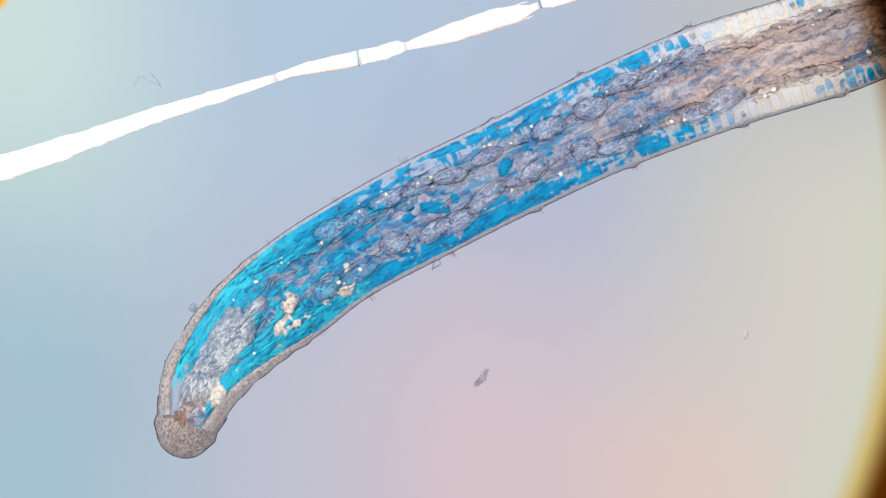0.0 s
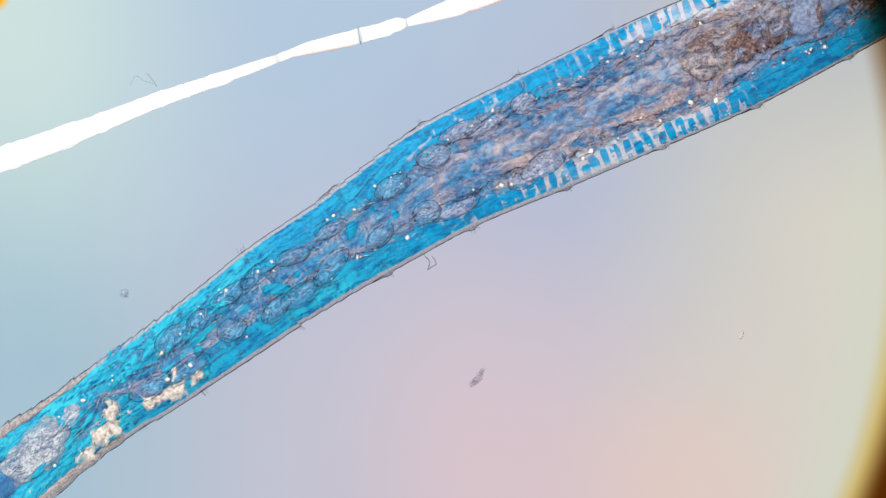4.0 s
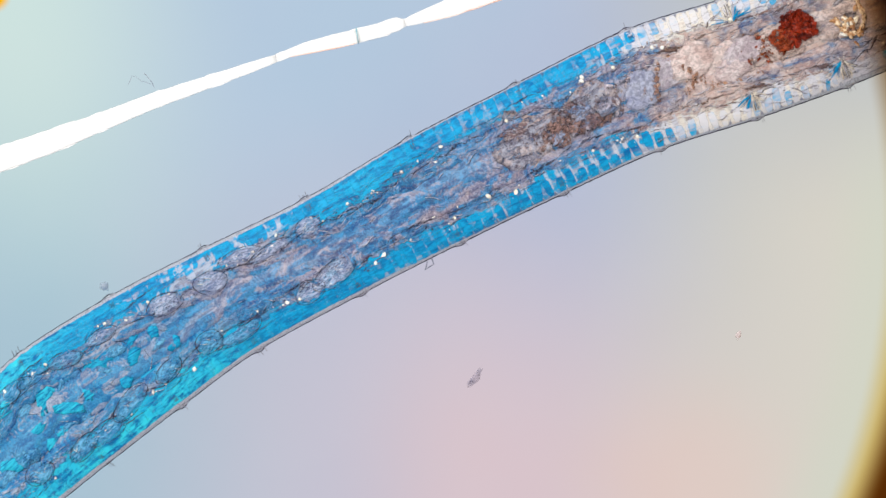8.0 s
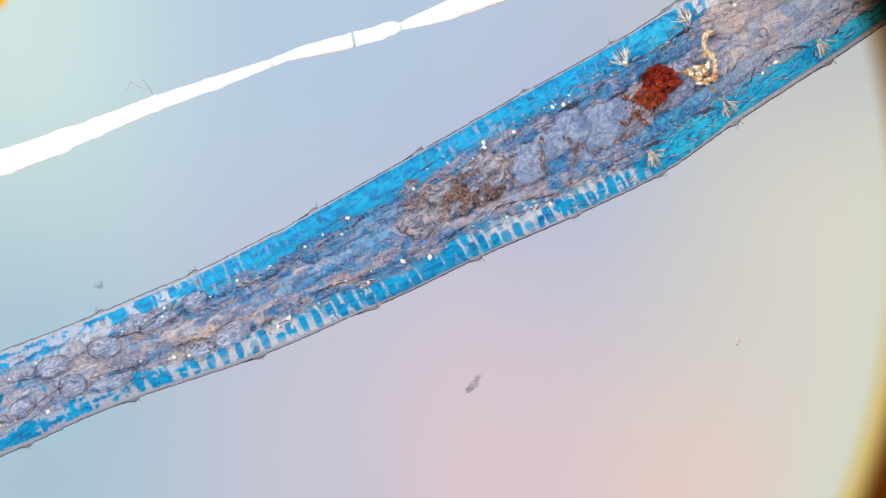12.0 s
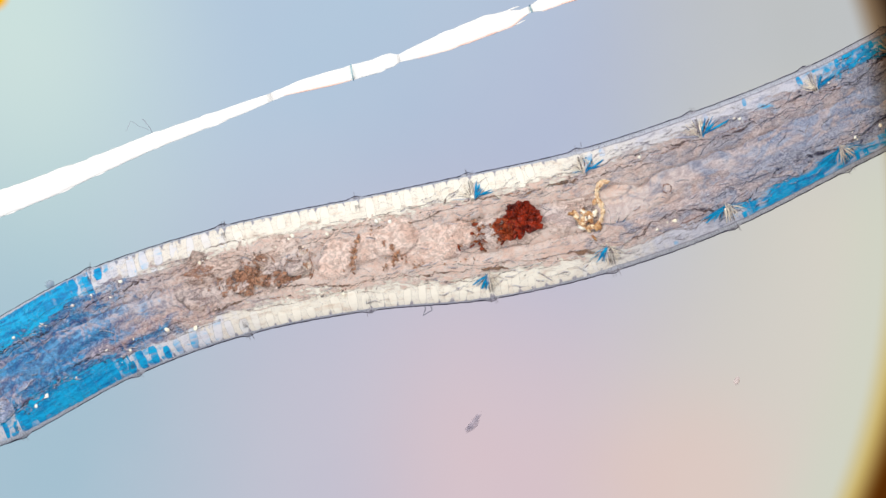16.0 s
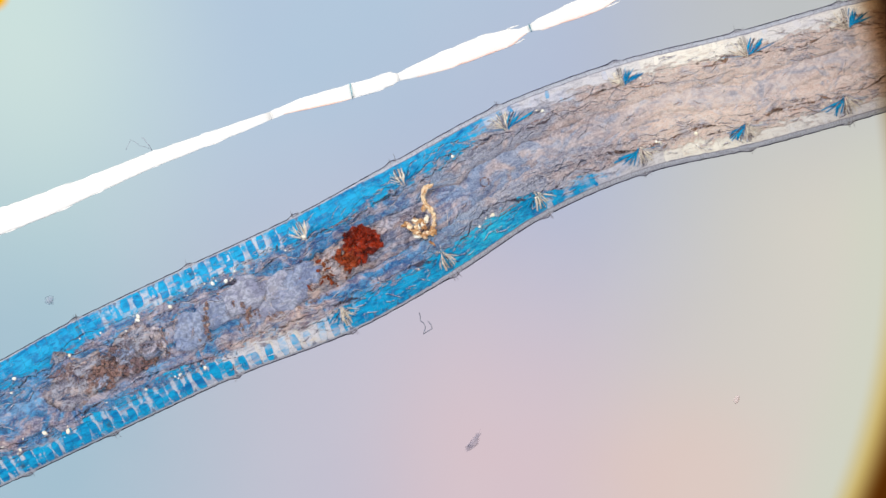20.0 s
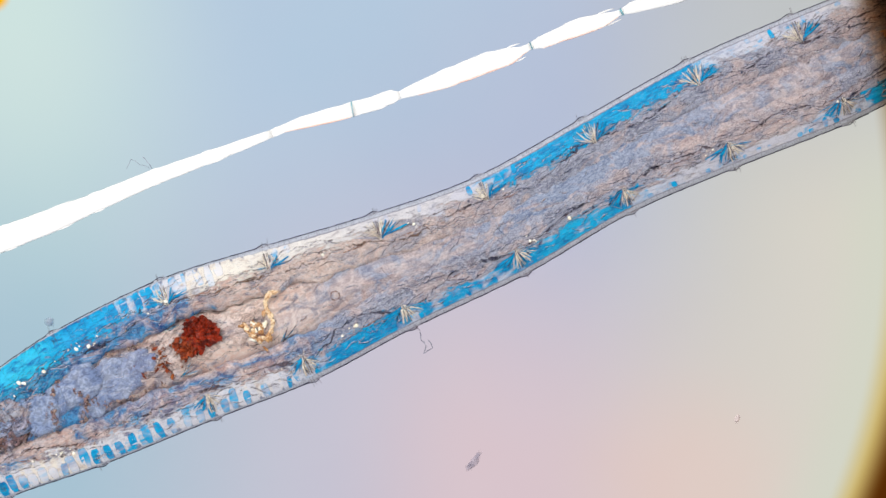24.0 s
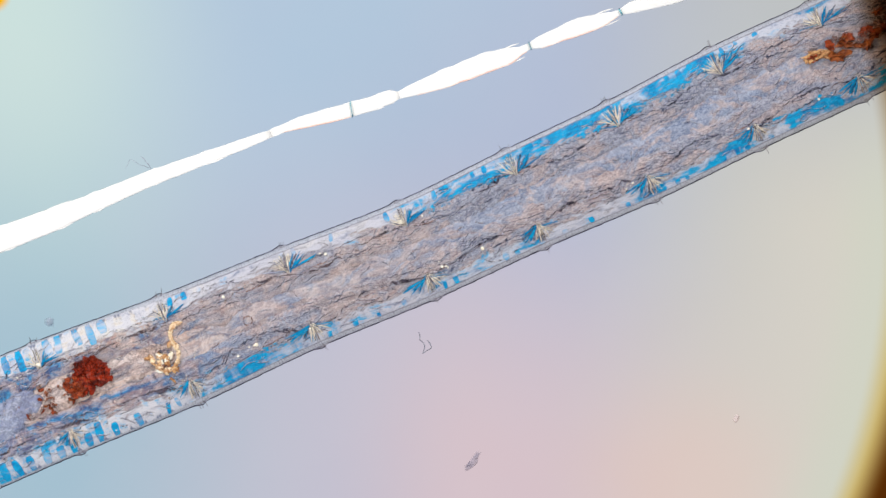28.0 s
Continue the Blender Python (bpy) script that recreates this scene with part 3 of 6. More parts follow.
def part(name, soup, material, parent, label="", smooth=True):
    ob = new(name, soup.mesh(name, material, smooth))
    ob.parent = parent
    return tagged(ob, label)


# ---- the shape of the worm through time ----
# For each moment, at each joint between two segments from the snout backwards: the two edges of the body.
SHAPES = {}
K0 = -2


def shape(t, *rows):
    SHAPES[t] = np.array(rows, dtype=float)


shape(0, (285, 775, 355, 795), (290, 650, 420, 705), (372, 520, 495, 638), (480, 425, 570, 585), (595, 352, 658, 519), (714, 286, 796, 446), (870, 211, 951, 368), (1026, 132, 1119, 291), (1215, 49, 1315, 219), (1390, -5, 1490, 165), (1583, -69, 1645, 104), (1762, -125, 1818, 43), (1936, -182, 1993, -20), (2113, -241, 2167, -81), (2288, -300, 2342, -141), (2463, -359, 2517, -201), (2638, -419, 2692, -262), (2813, -478, 2867, -321), (2988, -538, 3042, -381), (3164, -597, 3217, -441), (3339, -657, 3392, -501))
shape(0.5, (345, 750, 410, 755), (328, 650, 450, 705), (360, 550, 518, 655), (425, 455, 585, 605), (515, 365, 655, 554), (623, 288, 753, 496), (749, 227, 862, 424), (890, 159, 994, 343), (1086, 80, 1173, 259), (1256, 6, 1336, 173), (1428, -68, 1501, 93), (1595, -144, 1669, 12), (1764, -221, 1835, -67), (1932, -298, 2003, -146), (2100, -375, 2170, -224), (2268, -453, 2338, -303), (2436, -531, 2506, -381), (2604, -609, 2673, -459), (2772, -687, 2841, -537), (2939, -765, 3009, -615), (3107, -843, 3177, -693))
shape(1, (330, 740, 400, 755), (325, 655, 470, 688), (365, 545, 535, 640), (440, 430, 600, 598), (535, 355, 671, 547), (643, 277, 770, 496), (757, 213, 876, 436), (885, 150, 994, 372), (1030, 83, 1132, 312), (1164, 35, 1266, 264), (1328, -15, 1430, 214), (1488, -63, 1590, 166), (1685, -106, 1747, 102), (1865, -149, 1921, 38), (2044, -197, 2097, -21), (2222, -247, 2273, -78), (2400, -298, 2449, -134), (2577, -350, 2626, -188), (2755, -403, 2803, -242), (2932, -456, 2980, -296), (3109, -509, 3157, -350))
shape(1.5, (85, 650, 100, 690), (165, 590, 225, 700), (270, 545, 350, 678), (385, 480, 480, 622), (505, 400, 605, 560), (640, 309, 747, 485), (790, 224, 882, 412), (955, 140, 1029, 338), (1099, 63, 1199, 271), (1261, -7, 1361, 201), (1454, -90, 1554, 118), (1633, -153, 1714, 35), (1807, -219, 1881, -46), (1978, -288, 2049, -123), (2149, -358, 2218, -199), (2320, -430, 2387, -274), (2490, -502, 2557, -348), (2660, -575, 2726, -422), (2830, -648, 2896, -495), (3000, -721, 3066, -569), (3170, -794, 3236, -642))
shape(2, (75, 660, 110, 740), (130, 610, 200, 735), (200, 535, 310, 708), (290, 475, 405, 668), (400, 412, 502, 612), (518, 355, 628, 541), (671, 291, 760, 452), (821, 208, 914, 369), (1000, 116, 1101, 283), (1188, 9, 1289, 198), (1367, -82, 1468, 107), (1489, -131, 1590, 58), (1666, -203, 1748, -26), (1840, -272, 1913, -105), (2009, -345, 2081, -185), (2179, -418, 2249, -262), (2349, -493, 2418, -339), (2518, -568, 2586, -415), (2687, -643, 2755, -491), (2856, -718, 2924, -567), (3025, -793, 3092, -642))
shape(2.5, (130, 720, 195, 745), (150, 660, 270, 722), (200, 560, 350, 690), (270, 480, 420, 665), (355, 415, 488, 634), (450, 361, 590, 582), (562, 305, 691, 511), (701, 231, 809, 426), (864, 152, 966, 334), (1044, 55, 1138, 243), (1211, -33, 1305, 155), (1376, -111, 1466, 59), (1543, -192, 1627, -32), (1708, -276, 1789, -122), (1872, -361, 1952, -210), (2036, -446, 2115, -297), (2200, -532, 2278, -385), (2364, -618, 2441, -472), (2527, -705, 2605, -558), (2691, -791, 2768, -645), (2854, -878, 2932, -732))
shape(3, (183, 875, 295, 880), (178, 770, 318, 790), (208, 645, 362, 730), (275, 528, 425, 678), (365, 430, 498, 620), (467, 351, 600, 562), (587, 285, 707, 498), (717, 215, 825, 430), (858, 149, 965, 361), (1012, 70, 1115, 289), (1165, 0, 1276, 218), (1319, -43, 1430, 175), (1479, -75, 1590, 143), (1690, -112, 1739, 94), (1874, -143, 1916, 46), (2055, -179, 2096, -1), (2237, -216, 2275, -45), (2417, -255, 2455, -88), (2598, -295, 2635, -130), (2779, -335, 2816, -172), (2959, -376, 2996, -213))
shape(3.5, (30, 890, 130, 950), (85, 785, 205, 865), (160, 690, 275, 780), (245, 590, 355, 710), (340, 490, 439, 648), (446, 398, 565, 564), (593, 305, 697, 470), (750, 210, 839, 390), (920, 122, 1008, 318), (1090, 38, 1185, 247), (1266, -33, 1361, 176), (1444, -95, 1524, 93), (1619, -159, 1691, 15), (1791, -226, 1860, -61), (1963, -294, 2029, -134), (2134, -364, 2200, -207), (2305, -434, 2370, -279), (2476, -505, 2540, -351), (2647, -576, 2711, -423), (2818, -647, 2882, -494), (2988, -718, 3052, -566))
shape(5.5, (-443, 909, -355, 1072), (-297, 831, -210, 995), (-152, 755, -64, 917), (-5, 670, 80, 845), (150, 590, 235, 765), (303, 503, 395, 675), (461, 417, 560, 586), (620, 325, 709, 495), (793, 242, 882, 412), (958, 155, 1047, 325), (1111, 65, 1200, 235), (1273, -19, 1361, 139), (1434, -108, 1521, 44), (1597, -197, 1681, -48), (1758, -287, 1841, -141), (1920, -378, 2002, -233), (2081, -469, 2163, -324), (2242, -560, 2323, -416), (2403, -651, 2484, -507), (2564, -742, 2645, -598), (2725, -833, 2806, -690))
shape(6, (-428, 897, -339, 1059), (-283, 817, -195, 979), (-139, 738, -49, 900), (-30, 643, 130, 835), (70, 590, 230, 782), (205, 522, 325, 717), (348, 446, 459, 632), (510, 370, 605, 539), (683, 279, 781, 438), (862, 168, 960, 341), (1045, 55, 1140, 242), (1205, -25, 1300, 162), (1355, -69, 1450, 118), (1505, -102, 1600, 85), (1708, -147, 1756, 38), (1890, -186, 1933, -10), (2070, -227, 2112, -57), (2251, -269, 2291, -103), (2430, -312, 2471, -149), (2610, -356, 2650, -193), (2790, -399, 2830, -238))
shape(6.5, (-489, 964, -394, 1123), (-347, 880, -252, 1039), (-205, 795, -111, 954), (-64, 712, 32, 870), (60, 590, 190, 820), (165, 530, 295, 760), (280, 455, 410, 688), (405, 385, 525, 605), (535, 318, 663, 511), (680, 235, 809, 407), (835, 140, 970, 315), (995, 70, 1130, 245), (1182, -15, 1272, 161), (1354, -90, 1434, 77), (1521, -168, 1599, -9), (1689, -247, 1764, -92), (1855, -327, 1930, -175), (2022, -407, 2095, -257), (2188, -488, 2261, -339), (2355, -569, 2427, -420), (2521, -650, 2594, -502))
shape(7, (-486, 966, -389, 1184), (-345, 879, -249, 1097), (-205, 794, -107, 1011), (-64, 706, 31, 925), (55, 605, 195, 795), (183, 510, 312, 730), (312, 440, 435, 662), (440, 370, 566, 588), (580, 297, 707, 513), (718, 222, 844, 432), (880, 130, 991, 357), (1040, 53, 1150, 296), (1180, 5, 1300, 253), (1330, -43, 1450, 205), (1470, -108, 1590, 140), (1660, -159, 1744, 57), (1833, -218, 1913, -29), (2009, -280, 2080, -105), (2181, -347, 2249, -181), (2353, -414, 2419, -254), (2525, -483, 2590, -326))
shape(7.5, (-583, 966, -493, 1154), (-438, 887, -349, 1075), (-294, 807, -205, 995), (-149, 728, -59, 915), (-4, 647, 84, 820), (130, 565, 240, 735), (291, 475, 387, 648), (464, 390, 548, 564), (628, 302, 729, 485), (790, 215, 896, 400), (960, 120, 1066, 312), (1124, 53, 1230, 245), (1302, -20, 1386, 159), (1476, -89, 1551, 79), (1645, -162, 1718, -2), (1815, -236, 1886, -80), (1984, -312, 2054, -157), (2153, -387, 2222, -234), (2321, -463, 2390, -311), (2490, -539, 2559, -388), (2659, -615, 2727, -464))
shape(8, (-630, 1096, -529, 1310), (-493, 1005, -391, 1220), (-355, 914, -253, 1129), (-217, 824, -115, 1038), (-79, 732, 22, 950), (30, 625, 190, 818), (191, 524, 323, 715), (358, 438, 458, 617), (536, 351, 639, 518), (718, 245, 813, 429), (905, 150, 997, 340), (1105, 52, 1170, 262), (1275, -3, 1340, 207), (1435, -60, 1500, 150), (1611, -108, 1674, 79), (1787, -162, 1848, 12), (1964, -219, 2021, -52), (2139, -277, 2195, -114), (2315, -336, 2370, -176), (2490, -395, 2544, -237), (2665, -455, 2719, -298))
shape(8.5, (-620, 1086, -520, 1289), (-482, 996, -381, 1200), (-343, 907, -243, 1110), (-205, 817, -104, 1020), (-66, 727, 34, 930), (45, 600, 200, 830), (170, 525, 318, 747), (297, 455, 427, 665), (446, 377, 573, 573), (610, 275, 717, 481), (790, 170, 890, 380), (1000, 92, 1060, 300), (1152, 26, 1239, 201), (1326, -46, 1402, 121), (1494, -122, 1569, 38), (1663, -198, 1735, -42), (1831, -275, 1902, -122), (1999, -353, 2070, -201), (2166, -431, 2237, -280), (2334, -509, 2404, -358), (2502, -587, 2572, -437))
shape(9, (-646, 1048, -552, 1218), (-503, 965, -410, 1134), (-361, 881, -267, 1051), (-218, 797, -125, 967), (-77, 715, 18, 882), (45, 625, 180, 795), (197, 533, 319, 723), (342, 440, 464, 633), (490, 345, 624, 543), (628, 252, 768, 448), (772, 143, 911, 356), (928, 55, 1055, 287), (1080, 5, 1220, 243), (1230, -33, 1370, 205), (1400, -90, 1540, 148), (1614, -135, 1680, 87), (1793, -177, 1855, 18), (1973, -224, 2028, -43), (2151, -274, 2204, -103), (2328, -326, 2380, -160), (2506, -379, 2556, -216))
shape(9.5, (-701, 1051, -611, 1212), (-556, 970, -467, 1132), (-412, 890, -322, 1052), (-268, 810, -179, 972), (-124, 731, -33, 892), (10, 645, 120, 815), (165, 565, 268, 733), (330, 470, 427, 635), (501, 366, 609, 534), (650, 255, 779, 429), (800, 130, 945, 318), (985, 9, 1098, 230), (1157, -46, 1270, 175), (1336, -111, 1427, 83), (1518, -172, 1589, 9), (1687, -239, 1759, -71), (1861, -306, 1928, -144), (2032, -376, 2098, -218), (2203, -446, 2268, -290), (2374, -516, 2439, -362), (2545, -587, 2609, -433))
shape(10, (-814, 1078, -726, 1241), (-669, 1000, -581, 1163), (-524, 922, -435, 1084), (-378, 842, -291, 1006), (-234, 766, -144, 927), (-120, 660, 30, 872), (38, 588, 164, 798), (196, 508, 308, 691), (371, 412, 484, 574), (545, 300, 656, 461), (735, 180, 836, 350), (932, 65, 1021, 250), (1095, -15, 1200, 178), (1285, -60, 1390, 133), (1465, -93, 1570, 100), (1678, -131, 1719, 62), (1862, -161, 1898, 20), (2044, -194, 2079, -21), (2226, -228, 2260, -59), (2407, -263, 2441, -98), (2589, -299, 2622, -135))
shape(10.5, (-806, 1122, -712, 1310), (-664, 1038, -570, 1227), (-522, 954, -428, 1143), (-379, 871, -285, 1059), (-237, 787, -143, 975), (-95, 703, -1, 885), (26, 583, 162, 806), (149, 518, 283, 737), (280, 446, 421, 649), (427, 354, 560, 553), (603, 247, 717, 449), (790, 150, 885, 348), (989, 64, 1080, 278), (1169, 11, 1260, 225), (1356, -40, 1423, 154), (1537, -89, 1594, 91), (1712, -143, 1769, 27), (1890, -198, 1944, -33), (2066, -254, 2119, -93), (2242, -311, 2294, -151), (2418, -368, 2470, -210))
shape(11, (-810, 1010, -733, 1178), (-660, 941, -583, 1110), (-510, 873, -433, 1041), (-360, 804, -283, 973), (-210, 736, -133, 904), (-60, 667, 17, 835), (85, 580, 172, 785), (243, 510, 340, 708), (403, 432, 517, 628), (560, 340, 678, 540), (735, 240, 838, 462), (900, 160, 995, 390), (1025, 84, 1145, 322), (1155, 5, 1290, 222), (1290, -91, 1425, 126), (1445, -169, 1580, 48), (1615, -250, 1728, -62), (1785, -332, 1881, -159), (1947, -417, 2039, -257), (2111, -505, 2198, -351), (2273, -595, 2358, -445))
shape(11.5, (-890, 985, -820, 1156), (-737, 922, -667, 1093), (-585, 860, -514, 1031), (-432, 797, -362, 968), (-279, 734, -209, 905), (-127, 671, -57, 843), (30, 605, 92, 784), (207, 534, 280, 704), (378, 459, 482, 628), (567, 358, 671, 539), (752, 253, 851, 453), (936, 158, 1026, 374), (1089, 68, 1180, 292), (1200, -10, 1310, 190), (1356, -95, 1465, 75), (1510, -192, 1616, -37), (1668, -292, 1767, -143), (1822, -393, 1919, -249), (1977, -495, 2071, -353), (2131, -597, 2224, -458), (2284, -700, 2378, -561))
shape(13.5, (-986, 1070, -910, 1238), (-835, 1002, -759, 1170), (-685, 934, -609, 1103), (-535, 866, -458, 1035), (-384, 798, -308, 967), (-234, 731, -157, 899), (-83, 662, -8, 831), (66, 596, 144, 763), (190, 530, 320, 690), (390, 440, 510, 612), (590, 345, 694, 516), (812, 251, 890, 449), (1011, 178, 1061, 423), (1197, 138, 1239, 388), (1370, 99, 1450, 318), (1522, 26, 1602, 245), (1700, -25, 1771, 168), (1869, -88, 1943, 87), (2045, -152, 2111, 15), (2216, -219, 2282, -58), (2389, -287, 2453, -129))
shape(14, (-1093, 1137, -1017, 1326), (-943, 1069, -867, 1258), (-793, 1001, -717, 1190), (-642, 934, -566, 1122), (-492, 866, -416, 1054), (-342, 798, -265, 986), (-191, 730, -115, 918), (-41, 662, 36, 846), (115, 578, 180, 778), (300, 505, 382, 680), (505, 408, 580, 587), (729, 328, 795, 513), (936, 249, 995, 467), (1130, 190, 1200, 408), (1328, 124, 1404, 326), (1505, 40, 1560, 246), (1665, -19, 1741, 160), (1833, -89, 1909, 77), (2005, -161, 2076, -1), (2174, -235, 2244, -79), (2344, -309, 2412, -155))
shape(14.5, (-1200, 1050, -1139, 1254), (-1044, 996, -983, 1200), (-888, 942, -828, 1146), (-732, 888, -672, 1092), (-576, 834, -516, 1038), (-420, 781, -360, 984), (-264, 726, -204, 930), (-109, 673, -47, 869), (48, 618, 107, 793), (200, 545, 268, 761), (404, 469, 466, 691), (606, 415, 681, 616), (792, 336, 879, 541), (985, 252, 1081, 444), (1200, 161, 1272, 351), (1397, 76, 1490, 230), (1573, -5, 1648, 152), (1740, -84, 1814, 69), (1907, -163, 1980, -12), (2074, -243, 2147, -93), (2241, -323, 2313, -174))
shape(15, (-1127, 1005, -1060, 1177), (-973, 945, -906, 1118), (-819, 885, -752, 1058), (-665, 826, -598, 998), (-511, 766, -445, 939), (-358, 707, -290, 879), (-203, 646, -138, 819), (-62, 565, 30, 785), (108, 495, 200, 715), (300, 434, 352, 660), (510, 397, 535, 631), (690, 370, 721, 617), (828, 330, 905, 573), (967, 276, 1097, 491), (1140, 190, 1259, 387), (1345, 97, 1432, 274), (1530, 5, 1617, 182), (1695, -74, 1780, 90), (1862, -155, 1942, 3), (2028, -237, 2106, -84), (2193, -320, 2270, -170))
shape(15.5, (-1173, 1020, -1106, 1210), (-1020, 960, -953, 1150), (-866, 901, -799, 1090), (-712, 840, -645, 1030), (-559, 781, -491, 970), (-404, 720, -338, 910), (-252, 662, -182, 850), (-95, 598, -33, 785), (52, 525, 130, 735), (265, 430, 343, 640), (490, 372, 553, 582), (715, 336, 747, 566), (887, 303, 945, 548), (1039, 254, 1130, 488), (1216, 182, 1317, 390), (1412, 100, 1501, 283), (1582, 26, 1664, 196), (1750, -51, 1829, 110), (1918, -129, 1993, 27), (2085, -209, 2159, -56), (2251, -289, 2325, -138))
shape(16, (-1238, 1160, -1158, 1327), (-1089, 1089, -1009, 1256), (-940, 1018, -860, 1185), (-791, 946, -711, 1113), (-642, 876, -562, 1042), (-493, 804, -414, 971), (-345, 735, -263, 901), (-193, 660, -119, 829), (-50, 586, 40, 770), (150, 478, 240, 662), (387, 400, 437, 590), (625, 350, 651, 548), (825, 308, 867, 527), (1017, 265, 1083, 478), (1217, 200, 1294, 402), (1420, 120, 1499, 299), (1560, 50, 1639, 229), (1728, -22, 1806, 144), (1895, -99, 1972, 60), (2064, -177, 2137, -22), (2231, -255, 2304, -103))
shape(16.5, (-1284, 1201, -1206, 1435), (-1134, 1131, -1056, 1365), (-984, 1062, -907, 1296), (-835, 992, -757, 1226), (-685, 923, -607, 1157), (-536, 854, -457, 1087), (-385, 783, -309, 1017), (-237, 716, -156, 948), (-85, 642, -12, 878), (57, 560, 150, 773), (240, 462, 333, 667), (469, 392, 525, 599), (668, 335, 735, 545), (867, 274, 939, 469), (1079, 200, 1148, 384), (1292, 113, 1363, 280), (1500, 5, 1571, 172), (1664, -71, 1740, 87), (1829, -151, 1906, 1), (1996, -232, 2071, -81), (2162, -314, 2236, -164))
shape(17, (-1076, 1482, -964, 1629), (-945, 1382, -833, 1529), (-814, 1282, -702, 1428), (-683, 1181, -571, 1328), (-552, 1081, -439, 1228), (-420, 981, -309, 1128), (-290, 882, -176, 1028), (-158, 779, -48, 928), (-50, 666, 110, 845), (100, 545, 260, 724), (290, 420, 405, 621), (490, 330, 570, 551), (665, 265, 739, 507), (840, 215, 905, 457), (1030, 175, 1086, 397), (1220, 127, 1291, 306), (1425, 38, 1470, 218), (1586, -24, 1652, 141), (1754, -94, 1823, 64), (1926, -165, 1992, -9), (2096, -237, 2162, -83))
shape(17.5, (-1122, 1435, -1016, 1564), (-986, 1341, -881, 1470), (-851, 1247, -745, 1375), (-715, 1152, -610, 1281), (-580, 1058, -474, 1187), (-444, 964, -339, 1093), (-309, 870, -203, 998), (-173, 775, -69, 909), (-60, 673, 90, 842), (120, 545, 270, 714), (325, 409, 446, 597), (525, 309, 612, 513), (712, 229, 786, 463), (896, 174, 959, 413), (1096, 134, 1136, 366), (1283, 93, 1341, 297), (1475, 12, 1525, 222), (1643, -36, 1707, 149), (1815, -95, 1880, 76), (1991, -156, 2052, 10), (2165, -218, 2225, -57))
shape(18, (-1238, 1294, -1149, 1456), (-1094, 1215, -1005, 1377), (-949, 1135, -860, 1297), (-805, 1055, -716, 1217), (-660, 976, -571, 1138), (-516, 896, -426, 1058), (-371, 816, -283, 979), (-227, 738, -137, 899), (-82, 656, 5, 819), (60, 575, 155, 745), (260, 456, 358, 630), (475, 350, 553, 537), (676, 263, 752, 472), (876, 191, 942, 411), (1082, 138, 1129, 360), (1277, 98, 1335, 291), (1465, 22, 1519, 222), (1638, -26, 1697, 155), (1811, -83, 1872, 86), (1988, -141, 2045, 24), (2163, -200, 2220, -40))
shape(18.5, (-1443, 1290, -1362, 1456), (-1294, 1218, -1214, 1385), (-1146, 1146, -1065, 1313), (-997, 1075, -917, 1241), (-848, 1003, -768, 1169), (-700, 931, -619, 1098), (-551, 859, -471, 1026), (-403, 788, -322, 954), (-254, 715, -174, 882), (-100, 636, -30, 820), (115, 530, 185, 714), (329, 433, 400, 614), (544, 343, 620, 539), (752, 264, 831, 456), (965, 192, 1024, 384), (1177, 120, 1239, 294), (1389, 31, 1421, 219), (1544, -27, 1610, 141), (1715, -94, 1781, 68), (1888, -161, 1952, -3), (2060, -230, 2123, -73))
shape(19, (-1372, 1262, -1294, 1443), (-1222, 1193, -1144, 1374), (-1072, 1124, -995, 1305), (-922, 1055, -845, 1236), (-773, 985, -695, 1166), (-623, 916, -545, 1097), (-473, 847, -395, 1028), (-323, 778, -246, 959), (-174, 709, -95, 887), (-50, 620, 80, 826), (138, 535, 248, 751), (322, 442, 425, 668), (471, 361, 602, 591), (619, 279, 747, 501), (810, 203, 890, 410), (1020, 142, 1075, 317), (1234, 63, 1252, 251), (1410, 0, 1420, 195), (1558, -51, 1620, 121), (1734, -109, 1793, 56), (1909, -169, 1967, -8))
shape(19.5, (-1305, 1271, -1225, 1450), (-1157, 1199, -1077, 1378), (-1008, 1128, -928, 1307), (-859, 1056, -779, 1235), (-711, 985, -630, 1164), (-562, 913, -482, 1092), (-413, 842, -333, 1021), (-264, 770, -184, 949), (-116, 699, -35, 875), (33, 627, 113, 794), (179, 535, 265, 745), (360, 440, 460, 655), (534, 353, 657, 573), (681, 260, 815, 473), (865, 171, 960, 385), (1073, 106, 1122, 300), (1288, 50, 1314, 254), (1465, 0, 1491, 204), (1633, -37, 1681, 146), (1812, -81, 1859, 92), (1991, -126, 2036, 41))
shape(20, (-1374, 1266, -1297, 1458), (-1224, 1198, -1147, 1389), (-1074, 1129, -997, 1320), (-924, 1060, -847, 1252), (-774, 992, -697, 1183), (-624, 923, -547, 1115), (-474, 855, -397, 1046), (-324, 786, -247, 977), (-174, 718, -97, 904), (-23, 648, 52, 835), (130, 565, 200, 765), (330, 470, 415, 665), (518, 382, 620, 585), (690, 288, 802, 485), (873, 189, 965, 380), (1083, 110, 1140, 305), (1302, 55, 1326, 262), (1484, 4, 1500, 215), (1647, -30, 1695, 157), (1827, -72, 1873, 104), (2007, -116, 2051, 54))
